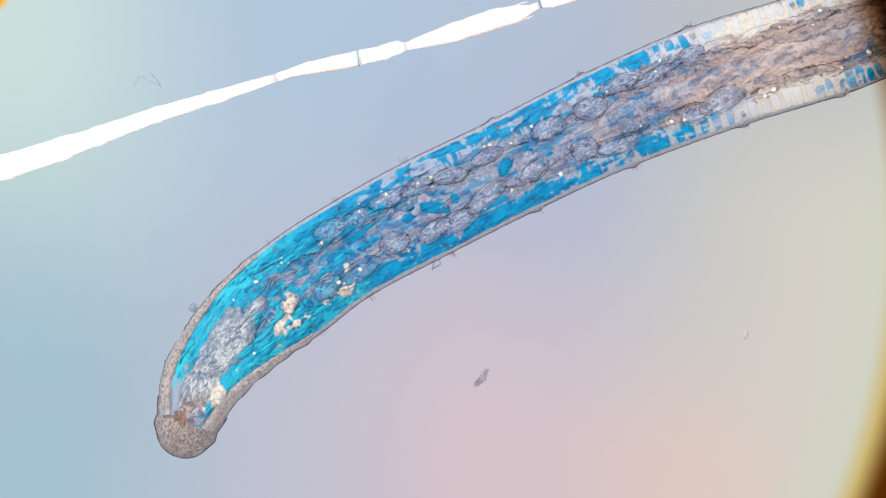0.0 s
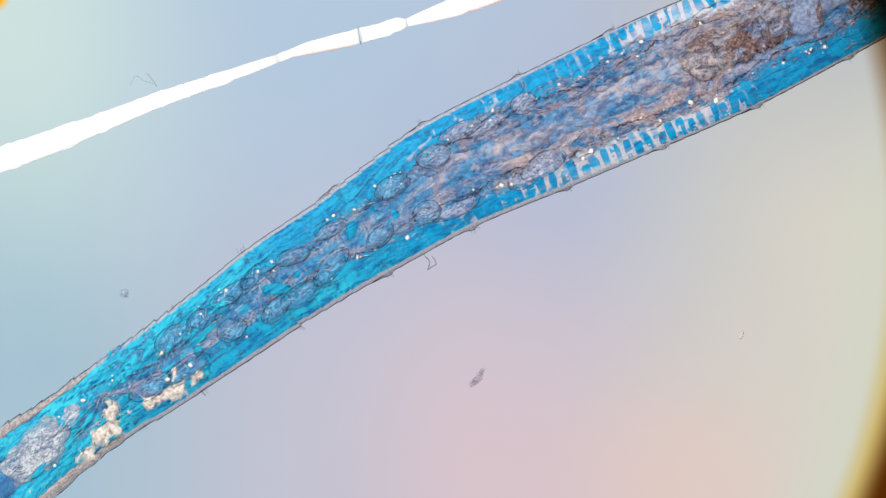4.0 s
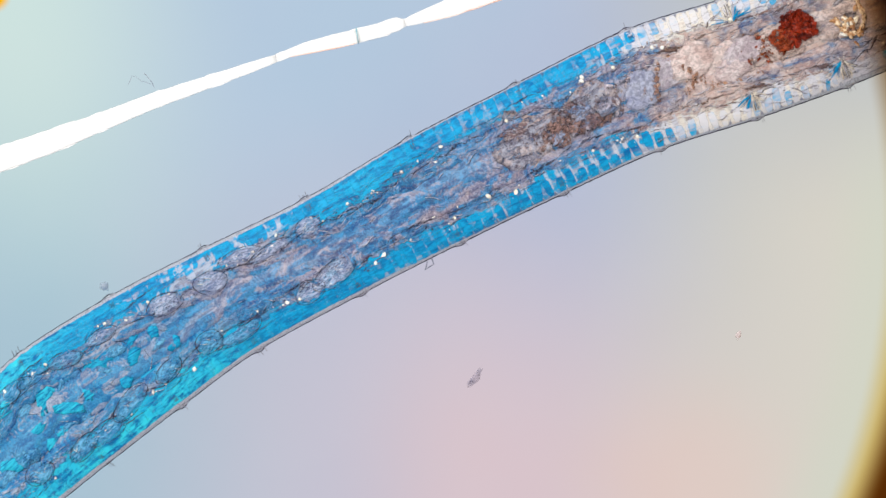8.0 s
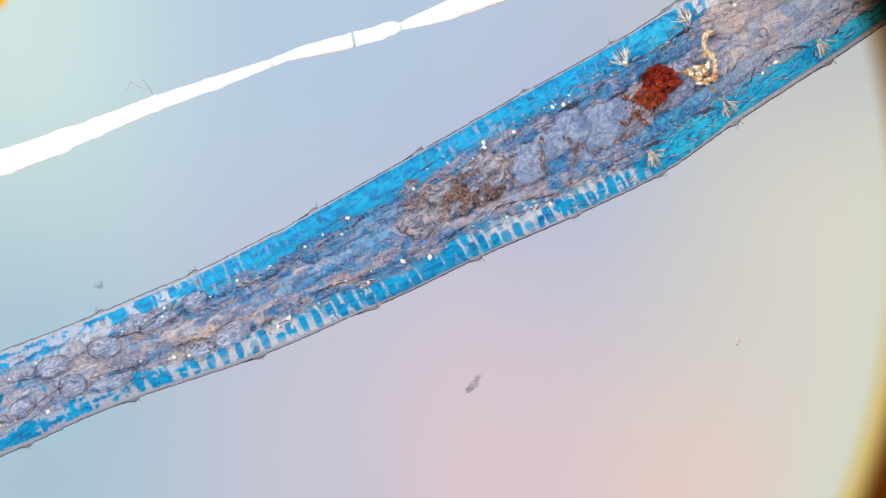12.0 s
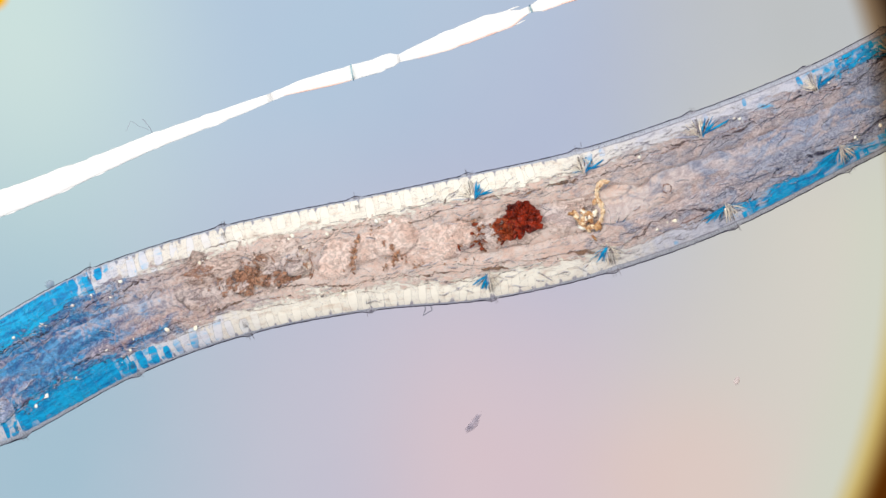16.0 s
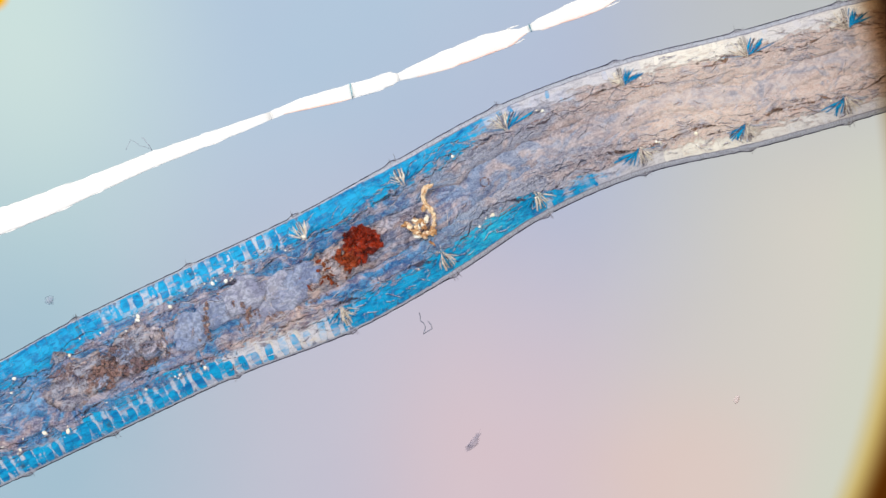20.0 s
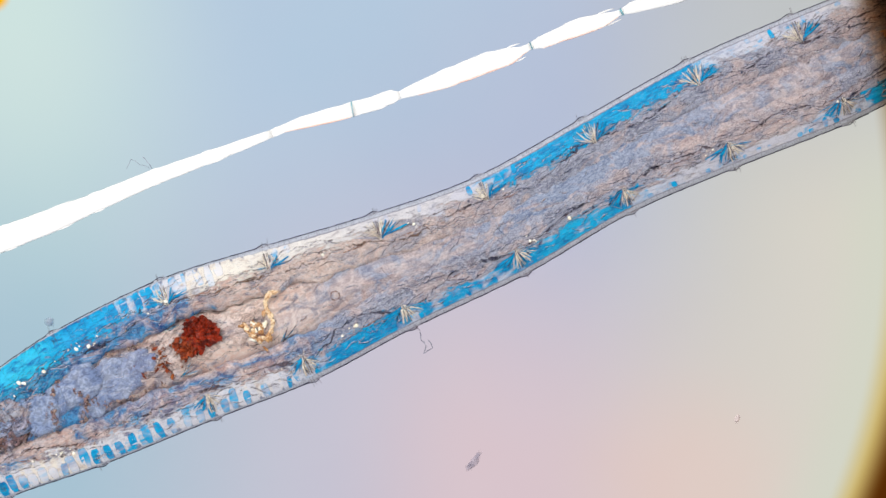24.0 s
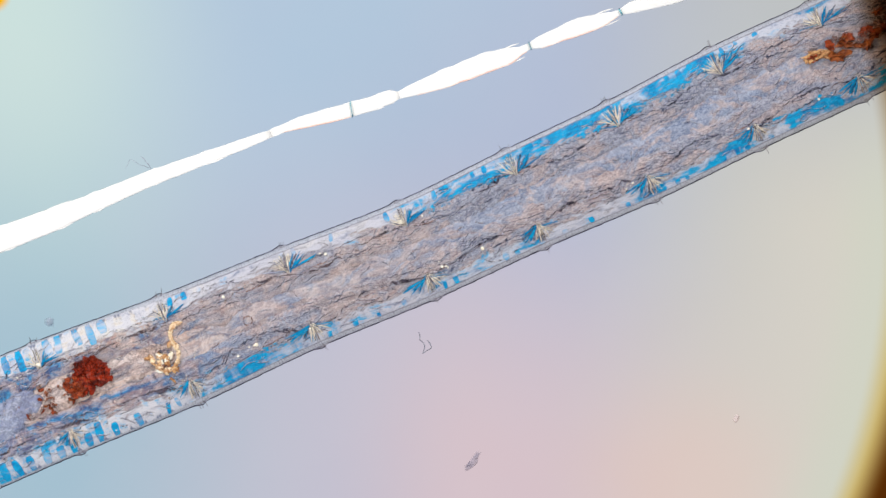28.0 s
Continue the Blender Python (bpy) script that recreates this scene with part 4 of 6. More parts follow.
shape(20.5, (-1518, 1236, -1448, 1407), (-1365, 1174, -1295, 1345), (-1212, 1112, -1142, 1284), (-1059, 1050, -989, 1222), (-906, 989, -836, 1160), (-753, 927, -683, 1098), (-600, 865, -530, 1037), (-447, 803, -377, 975), (-293, 741, -224, 913), (-141, 680, -71, 851), (20, 605, 74, 802), (230, 520, 295, 715), (430, 433, 510, 630), (640, 341, 718, 530), (826, 248, 905, 432), (1038, 161, 1101, 338), (1256, 84, 1297, 275), (1455, 14, 1496, 205), (1621, -37, 1680, 136), (1796, -95, 1854, 71), (1972, -153, 2028, 9))
shape(22.5, (-1545, 1096, -1492, 1296), (-1387, 1048, -1334, 1249), (-1229, 1001, -1176, 1201), (-1071, 954, -1018, 1154), (-913, 906, -860, 1106), (-755, 859, -702, 1059), (-597, 811, -543, 1012), (-439, 764, -386, 964), (-281, 717, -227, 917), (-122, 669, -70, 864), (35, 622, 89, 799), (180, 570, 260, 755), (378, 508, 465, 700), (566, 443, 656, 643), (738, 353, 845, 522), (916, 246, 1024, 404), (1113, 133, 1191, 317), (1313, 56, 1369, 263), (1496, 11, 1552, 218), (1674, -31, 1729, 155), (1856, -75, 1904, 102))
shape(23, (-1674, 1325, -1605, 1514), (-1520, 1263, -1451, 1453), (-1367, 1202, -1298, 1391), (-1214, 1140, -1145, 1330), (-1061, 1079, -992, 1268), (-908, 1017, -839, 1207), (-755, 956, -686, 1145), (-602, 894, -533, 1084), (-449, 833, -380, 1022), (-295, 771, -227, 961), (-143, 710, -73, 895), (0, 632, 90, 835), (214, 543, 298, 758), (430, 467, 508, 655), (636, 380, 716, 548), (839, 290, 919, 446), (1046, 187, 1114, 357), (1251, 107, 1312, 291), (1446, 44, 1500, 215), (1617, -15, 1677, 148), (1792, -77, 1850, 83))
shape(23.5, (-1609, 1362, -1535, 1547), (-1458, 1295, -1384, 1481), (-1307, 1229, -1233, 1414), (-1156, 1163, -1082, 1348), (-1005, 1096, -931, 1282), (-854, 1030, -780, 1215), (-703, 964, -629, 1149), (-552, 897, -477, 1083), (-401, 831, -327, 1016), (-250, 765, -175, 950), (-98, 698, -25, 880), (60, 600, 120, 835), (231, 510, 300, 765), (401, 447, 491, 682), (595, 384, 679, 571), (794, 311, 875, 470), (1001, 213, 1069, 375), (1207, 130, 1271, 305), (1403, 64, 1467, 239), (1579, 6, 1639, 173), (1756, -53, 1812, 111))
shape(24, (-1574, 1322, -1502, 1524), (-1422, 1258, -1350, 1460), (-1270, 1194, -1198, 1396), (-1118, 1130, -1046, 1332), (-966, 1066, -894, 1268), (-814, 1002, -742, 1204), (-662, 937, -590, 1140), (-510, 874, -438, 1076), (-357, 809, -286, 1012), (-206, 746, -133, 948), (-53, 680, 17, 877), (90, 588, 180, 820), (280, 494, 382, 738), (464, 435, 555, 670), (658, 377, 728, 579), (840, 312, 928, 483), (1024, 211, 1116, 374), (1210, 108, 1297, 296), (1392, 28, 1500, 215), (1574, -44, 1655, 134), (1747, -113, 1821, 55))
shape(24.5, (-1574, 1321, -1502, 1521), (-1422, 1257, -1350, 1457), (-1270, 1193, -1198, 1393), (-1118, 1129, -1046, 1329), (-966, 1064, -894, 1265), (-814, 1000, -742, 1201), (-662, 936, -590, 1137), (-510, 872, -438, 1073), (-357, 808, -286, 1009), (-206, 745, -133, 945), (-53, 679, 17, 874), (90, 590, 180, 815), (291, 495, 375, 735), (478, 431, 553, 663), (668, 376, 740, 574), (851, 310, 939, 480), (1034, 209, 1127, 372), (1216, 105, 1309, 289), (1400, 18, 1493, 202), (1570, -57, 1654, 113), (1740, -133, 1818, 29))
shape(25, (-1628, 1283, -1561, 1470), (-1474, 1223, -1407, 1410), (-1320, 1164, -1253, 1350), (-1167, 1104, -1100, 1290), (-1013, 1044, -946, 1230), (-859, 984, -792, 1171), (-705, 924, -638, 1111), (-552, 865, -484, 1051), (-398, 805, -331, 991), (-244, 745, -176, 932), (-90, 685, -24, 869), (50, 610, 145, 815), (256, 526, 345, 735), (466, 456, 543, 660), (661, 383, 736, 573), (849, 310, 936, 479), (1034, 208, 1123, 371), (1215, 104, 1308, 287), (1402, 15, 1500, 225), (1577, -50, 1662, 137), (1753, -116, 1827, 58))
shape(25.5, (-1706, 1336, -1637, 1534), (-1553, 1274, -1484, 1472), (-1400, 1212, -1331, 1410), (-1247, 1151, -1178, 1348), (-1094, 1089, -1025, 1286), (-941, 1027, -872, 1225), (-788, 965, -719, 1163), (-635, 903, -566, 1101), (-482, 841, -413, 1039), (-329, 780, -260, 977), (-176, 717, -107, 915), (-24, 657, 47, 848), (118, 583, 210, 775), (337, 502, 417, 692), (552, 417, 624, 588), (755, 333, 833, 490), (954, 231, 1029, 390), (1152, 137, 1223, 314), (1346, 57, 1417, 234), (1517, -10, 1587, 156), (1689, -78, 1756, 83))
shape(26, (-1710, 1479, -1630, 1692), (-1561, 1409, -1481, 1622), (-1412, 1338, -1332, 1551), (-1263, 1267, -1183, 1480), (-1114, 1196, -1034, 1409), (-965, 1125, -885, 1338), (-816, 1054, -736, 1267), (-667, 983, -587, 1196), (-518, 912, -438, 1125), (-369, 841, -289, 1054), (-220, 770, -141, 983), (-71, 699, 9, 912), (70, 590, 165, 829), (252, 516, 358, 730), (466, 437, 545, 612), (676, 355, 750, 510), (880, 259, 948, 418), (1083, 175, 1150, 346), (1282, 98, 1350, 268), (1480, 25, 1540, 205), (1652, -33, 1715, 135))
shape(26.5, (-1667, 1465, -1586, 1621), (-1518, 1393, -1438, 1549), (-1370, 1321, -1289, 1477), (-1221, 1249, -1141, 1406), (-1073, 1177, -992, 1334), (-924, 1106, -844, 1262), (-775, 1034, -695, 1190), (-627, 962, -546, 1118), (-478, 890, -398, 1047), (-330, 819, -249, 975), (-181, 746, -102, 903), (-40, 640, 56, 870), (144, 547, 240, 785), (322, 477, 423, 698), (523, 404, 602, 606), (712, 340, 788, 529), (894, 260, 975, 443), (1062, 178, 1158, 369), (1237, 98, 1345, 285), (1420, 27, 1500, 205), (1591, -44, 1666, 123))
shape(27, (-1696, 1358, -1625, 1542), (-1544, 1294, -1473, 1478), (-1392, 1230, -1321, 1414), (-1240, 1166, -1168, 1350), (-1088, 1102, -1016, 1286), (-936, 1038, -864, 1222), (-784, 974, -712, 1158), (-632, 910, -560, 1094), (-480, 847, -408, 1030), (-328, 783, -256, 966), (-175, 719, -104, 902), (-30, 630, 55, 860), (152, 541, 255, 778), (340, 468, 440, 695), (536, 400, 613, 603), (728, 338, 799, 528), (909, 261, 987, 447), (1076, 180, 1171, 370), (1244, 92, 1370, 265), (1400, 15, 1540, 195), (1591, -68, 1681, 115))
shape(27.5, (-1668, 1356, -1596, 1542), (-1516, 1291, -1444, 1477), (-1365, 1226, -1292, 1413), (-1213, 1162, -1140, 1348), (-1061, 1097, -989, 1283), (-909, 1032, -837, 1218), (-758, 968, -685, 1154), (-606, 903, -533, 1089), (-454, 838, -381, 1024), (-302, 773, -230, 960), (-150, 709, -78, 891), (1, 644, 74, 814), (139, 554, 240, 775), (347, 476, 433, 681), (546, 399, 624, 594), (740, 336, 812, 521), (924, 255, 1001, 438), (1092, 172, 1188, 358), (1260, 84, 1380, 255), (1443, 2, 1528, 173), (1609, -78, 1692, 83))
shape(28, (-1824, 1406, -1753, 1577), (-1672, 1343, -1600, 1513), (-1519, 1279, -1448, 1450), (-1367, 1215, -1296, 1386), (-1215, 1152, -1144, 1323), (-1063, 1088, -991, 1259), (-910, 1025, -839, 1196), (-758, 961, -687, 1132), (-606, 898, -535, 1068), (-454, 834, -382, 1005), (-301, 770, -231, 941), (-156, 696, -70, 890), (54, 606, 140, 800), (275, 524, 352, 712), (491, 438, 564, 612), (696, 358, 769, 527), (889, 265, 963, 437), (1068, 180, 1158, 353), (1248, 86, 1345, 262), (1425, 5, 1530, 175), (1603, -74, 1685, 93))


def edges(t, u):
    """The two edges of the body at u segments from the snout's joint, and the way the body runs there."""
    a = SHAPES[t]
    s = min(max(u - K0, 0.0), len(a) - 1.0)
    i = min(int(s), len(a) - 2)
    w = s - i
    p0, p1, p2, p3 = (a[min(max(j, 0), len(a) - 1)] for j in (i - 1, i, i + 1, i + 2))
    at = 0.5 * (2 * p1 + (p2 - p0) * w + (2 * p0 - 5 * p1 + 4 * p2 - p3) * w * w + (3 * p1 - p0 - 3 * p2 + p3) * w ** 3)
    way = 0.5 * ((p2 - p0) + 2 * (2 * p0 - 5 * p1 + 4 * p2 - p3) * w + 3 * (3 * p1 - p0 - 3 * p2 + p3) * w * w)
    return at, way


MOVES = []
# How far, in segments, the gut with its food has slid backwards inside the body, by the second.
SLIDE = {6: 0.23, 6.5: 0.4, 7: -0.06, 7.5: -0.03, 8: 0.32, 8.5: 0.34, 9: -0.08, 9.5: 0.03, 10: 0.24, 10.5: 0.05, 11: -0.02, 11.5: 0.06, 13.5: 0.05, 14: 0.14, 14.5: 0.02, 15: -0.01, 15.5: 0.07, 16: 0.08, 16.5: -0.02, 17: -0.14, 17.5: 0.01, 18: 0.07, 18.5: 0.06, 19: -0.18, 19.5: -0.02, 20: 0.12, 20.5: 0.09, 22.5: 0.09, 23: -0.02, 23.5: -0.1, 24: -0.14, 24.5: -0.01, 25: 0.07, 25.5: -0.02, 26: -0.12, 26.5: -0.03, 27: 0.13, 27.5: 0.21, 28: 0.04}


def slid(t, u):
    """The place of a piece of gut that rests at u."""
    share = min(max((u - 7.2) / 2.4, 0.0), 1.0) * min(max((12.4 - u) / 1.2, 0.0), 1.0)
    return u + SLIDE.get(t, 0.0) * share


def follow(ob, u, side):
    """side: 1 the one edge, -1 the other, 0 the middle."""
    rows = []
    for t in sorted(SHAPES):
        at, way = edges(t, slid(t, u) if side == 0 else u)
        if side == 1:
            p, d = at[:2], way[:2]
        elif side == -1:
            p, d = at[2:], way[2:]
        else:
            p, d = (at[:2] + at[2:]) / 2, (way[:2] + way[2:]) / 2
        d = d / np.linalg.norm(d)
        p = p + (3.0 if side > 0 else 2.0 if side < 0 else 0.0) * np.array((-d[1], d[0]))
        x, y = place(p[0], p[1], 0.062)
        rows.append((t, pose(x, y, 0.0, 0, 0, math.degrees(math.atan2(-d[1], d[0])))))
    MOVES.append((ob, rows))
    return ob


# ---- the glowing sheet that stands for the lit field under the slide ----
def glowing_slide():
    bm = bmesh.new()
    bmesh.ops.create_circle(bm, cap_ends=True, segments=96, radius=3.0)
    me = bpy.data.meshes.new("ground")
    bm.to_mesh(me)
    bm.free()
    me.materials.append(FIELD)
    tagged(new("ground", me), "slide sheet that glows pale blue to pink in place of backlight", "slide", kind="structure")


def field_stop():
    """A thin added ring with a round opening; its tint paints the rim's shade."""
    z = 0.2
    f = (HIGH - z) / HIGH
    s = Soup(0)
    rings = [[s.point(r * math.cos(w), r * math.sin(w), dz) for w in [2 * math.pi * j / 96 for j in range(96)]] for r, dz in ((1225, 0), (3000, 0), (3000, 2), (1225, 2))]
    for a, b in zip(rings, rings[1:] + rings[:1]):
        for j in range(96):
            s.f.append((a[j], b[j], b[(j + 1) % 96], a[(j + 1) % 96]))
    me = s.mesh("field_stop", stop_shade_material(), False)
    ob = tagged(new("field_stop", me), "clear ring tinted brown for the shade of the round field stop", "field stop", kind="structure")
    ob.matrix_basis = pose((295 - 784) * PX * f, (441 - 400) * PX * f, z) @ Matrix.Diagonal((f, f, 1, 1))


glowing_slide()
field_stop()

# ---- the worm ----
worm = tagged(new("worm"), "translucent aquatic worm with blue muscle bands lying on the slide", "worm")
PER = 6
LONG = 24.0


def wall_depth(u):
    return 46 + 36 * min(max((u + 1.2) / 2.2, 0.0), 1.0)


def core_half(u):
    return 38 + 28 * min(max((u + 1.2) / 2.2, 0.0), 1.0)


def top_of(depth, deep):
    r = min(depth / deep, 1.0)
    return 62 + 64 * (0.5 * min(1.0, r / 0.02) + 0.5 * math.sqrt(max(0.0, 1 - (1 - r) ** 2)))


def rough_at(x, y, z, amp):
    return amp * noise.noise(Vector((x * 0.03, y * 0.05, z))) + 0.5 * amp * noise.noise(Vector((x * 0.09, y * 0.12, z + 5)))


XF = [-LONG + 2 * LONG * i / 16 for i in range(17)]
XS = [-LONG + 2 * LONG * i / 6 for i in range(7)]
DS = (0.0, 0.02, 0.045, 0.09, 0.16, 0.26, 0.38, 0.5, 0.62, 0.75, 0.88, 1.0)


def wall_piece(u, side):
    """One short stretch of one flank. Depth runs inwards from the rim."""
    deep = wall_depth(u)
    s = Soup(u + (60 if side < 0 else 0))

    def section(x):
        k = 1 + 0.003 * x / LONG
        upper, lower = [], []
        for d in DS:
            depth = d * deep
            z = top_of(depth, deep)
            z += rough_at(along(u) + x, depth, side * 3.0, 1.2) * min(1.0, d * 4)
            upper.append((depth, 62 + (z - 62) * k))
            lower.append((depth, 62 - 60 * math.sqrt(max(0.0, 1 - (1 - d) ** 2))))
        return upper + list(reversed(lower[1:]))

    rings = []
    for x in XS:
        out = 0.35 * x / LONG
        wave = 1 + 0.16 * noise.noise(Vector(((along(u) + x) * 0.022, side * 7.0, 1.0))) + 0.07 * noise.noise(Vector(((along(u) + x) * 0.08, side * 7.0, 4.0)))
        ring = []
        for depth, z in section(x):
            w = max(0.0, depth / deep - 0.5) * 2
            ring.append(s.point(x, side * (out - depth * (1 + (wave - 1) * w)), z - (7 * w ** 4 if z > 62 else 0), (along(s.u) + x, -depth, z)))
        rings.append(ring)
    n = len(rings[0])
    for a, b in zip(rings, rings[1:]):
        for j in range(n):
            q = (a[j], b[j], b[(j + 1) % n], a[(j + 1) % n])
            s.f.append(q if side < 0 else q[::-1])
    s.cap(rings[0] if side < 0 else rings[0][::-1])
    s.cap(rings[-1][::-1] if side < 0 else rings[-1])
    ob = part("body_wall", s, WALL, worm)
    return follow(ob, u, side)


def on_wall(u, side, x, depth, lift=0.0):
    deep = wall_depth(u)
    return x, -side * depth, top_of(depth, deep) + rough_at(along(u) + x, depth, side * 3.0, 1.2) * min(1.0, depth / deep * 4) + lift


def cuticle(u, side, wall):
    # Cuticle as a dark tube: paints the refraction outline of the body.
    s = Soup(u)
    s.tube([(x, side * (0.2 + 0.35 * x / LONG + noise.noise(Vector((u * 17 + x * 0.1, side, 0))) + (1.0 + 3.4 * noise.noise(Vector(((along(u) + x) * 0.028, side * 4.0, 2.0))) + 1.2 * math.sin((along(u) + x) * 0.12) if u < 0.6 else 0.0)), 63) for x in XS], 1.15 if u < 7 else 1.6, 5)
    part("cuticle", s, CUTICLE_OUTLINE, wall)


def tissue_strands(u, side, wall, count):
    """Thin dark vessels and strands that wind along the body between flank and gut."""
    deep = wall_depth(u)
    for j in range(count):
        s = Soup(u)
        pts, rad = [], []
        for x in XF:
            bx = along(u) + x
            wind = noise.noise(Vector((bx * 0.010, side * 5.0 + j * 7.0, 1.0))) + 0.25 * noise.noise(Vector((bx * 0.045, side * 5.0, j * 3.0))) + 0.16 * noise.noise(Vector((bx * 0.13, side * 5.0, j * 4.0)))
            pts.append(on_wall(u, side, x, deep * (0.44 + 0.15 * j + 0.20 * wind), 0.5))
            rad.append(0.1 + 2.1 * max(0.0, 0.10 + noise.noise(Vector((bx * 0.018, side * 3.0, 11.0 + j * 5)))))
        s.tube(pts, rad, 5, 0.6)
        part("tissue_strand", s, BROWN if u > 8 and j == 1 else STRAND, wall)


def gut_border(u, side, wall, rnd):
    """The dark crumbly seam where the gut lies against the flank, bulging within each segment."""
    s = Soup(u)
    deep = wall_depth(u)
    base = 0.70 - 0.10 * min(max(u - 9.0, 0.0), 1.0)

    def seam(x):
        bx = along(u) + x
        bulge = -0.07 * math.cos(2 * math.pi * (u + x / 170))
        return deep * (base + bulge + 0.20 * noise.noise(Vector((bx * 0.009, side * 5.0, 3.0))) + 0.08 * noise.noise(Vector((bx * 0.05, side * 5.0, 8.0))) + 0.05 * noise.noise(Vector((bx * 0.15, side * 5.0, 2.0))))

    pts, rad = [], []
    for x in XF:
        bx = along(u) + x
        pts.append(on_wall(u, side, x, seam(x), 0.3))
        rad.append(0.4 + (4.8 if u > 9 else 3.2 if u > 5 else 1.6) * max(0.0, 0.12 + noise.noise(Vector((bx * 0.02, side * 3.0, 6.0))) + 0.4 * noise.noise(Vector((bx * 0.11, side * 3.0, 9.0)))))
    s.tube(pts, rad, 6, 0.6)
    part("gut_border", s, SEAM, wall, "dark seam beside the gut")
    for material in (STRAND, CELL, SMOKE if u > 8 else STRAND) if u > 5 else ():
        s = Soup(u)
        x = rnd.uniform(-LONG, LONG)
        c = on_wall(u, side, x, max(30, min(deep, seam(x) + rnd.gauss(-5, 7))), 0.3)
        r = rnd.uniform(1.0, 2.6)
        s.lump(c, (r * rnd.uniform(1, 2.4), r, 1.3), rnd.uniform(0, 60), 0.5, 4, 8, rnd.gauss(0, 0.7))
        part("granule", s, material, wall)


def muscle_strip(u, side, wall, rnd):
    """A raised bundle of long muscle."""
    s = Soup(u)
    d = rnd.uniform(20, 34)
    x = rnd.uniform(-18, 18)
    c = on_wall(u, side, x, d, -1.5)
    s.lump(c, (rnd.uniform(10, 24), rnd.uniform(4, 8), 3.5), rnd.uniform(0, 50), 0.4, 6, 10, rnd.uniform(-0.12, 0.12), True)
    part("muscle_strip", s, MUSCLE, wall)


def droplet(x, y, z, r, parent, u, rnd, material=None):
    s = Soup(u)
    s.lump((x, y, z), (r * rnd.uniform(0.8, 1.5), r, r * 0.8), rnd.uniform(0, 50), 0.2, 5, 8, rnd.uniform(0, 3))
    part("droplet", s, material or DROPLET, parent, "bright refractive droplet")


def bristles(u, side, wall, x0, rnd):
    """A bundle of fine bristles that runs from its sac through the rim."""
    for i in range(4):
        s = Soup(u)
        lean = (i - 1.5) * 4.2 + rnd.uniform(-2, 2)
        out = rnd.uniform(2, 13)
        a = on_wall(u, side, x0 + (i - 1.5) * 2.2, rnd.uniform(34, 50) if u > 9.5 else rnd.uniform(18, 26), 2.6)
        b = on_wall(u, side, x0 + lean * 0.5, 14, 2.6)
        s.tube([a, b, (x0 + lean * 0.8, -side * 5, 98), (x0 + lean + 2, side * out, 80)], [0.2, 0.4, 0.65, 0.3], 5)
        part("bristle", s, BRISTLE, wall)


def tent(u, side, wall, x0):
    """The small peak of skin that the bristles push out of the rim."""
    s = Soup(u)
    s.tube([(x0 - 34, side * -0.5, 63), (x0 - 14, side * 1.4, 63), (x0 - 2, side * 4.6, 63), (x0 + 2, side * 4.4, 63), (x0 + 9, side * 1.2, 63), (x0 + 24, side * -0.5, 63)], 0.9, 5)
    part("cuticle", s, CUTICLE_OUTLINE, wall)
    s = Soup(u)
    s.lump((x0, -side * 1.5, 62), (16, 4.6, 10), u * 3, 0.15, 6, 12)
    part("skin_peak", s, PALE_SKIN, wall)


def fibre_fan(u, side, wall, x0, rnd):
    """Short muscle fibres that spread from the bristle sac to the rim, before and behind it."""
    size = rnd.uniform(0.75, 1.1) * (0.7 if u < 11.5 else 1.0)
    sac = rnd.uniform(42, 50)
    for way in (-1, 1):
        pale = way * side < 0
        count = 15 if pale else 17
        for i in range(count):
            s = Soup(u)
            w = (i + rnd.uniform(0.2, 0.8)) / count
            reach = rnd.uniform(0.6, 1.15) * size
            top = on_wall(u, side, x0 + way * (2 + (42 if pale else 50) * w) * reach, 11 + 22 * w * w + rnd.uniform(0, 7), 1.6)
            low = on_wall(u, side, x0 + way * (1 + 3 * w), sac - 5 * w + rnd.uniform(-2, 4), 2.2)
            mid = [(p + q) / 2 for p, q in zip(top, low)]
            bow = rnd.uniform(-3, 3)
            thick = rnd.choice((0.5, 0.8, 1.1)) if pale else rnd.choice((0.8, 1.4, 2.2))
            s.tube([low, (mid[0] + bow, mid[1], mid[2]), top], [0.35, thick, thick * rnd.uniform(0.2, 0.8)], 5, 0.6)
            part("muscle_fibre", s, STRAND if i % 5 == 2 else FAN, wall)


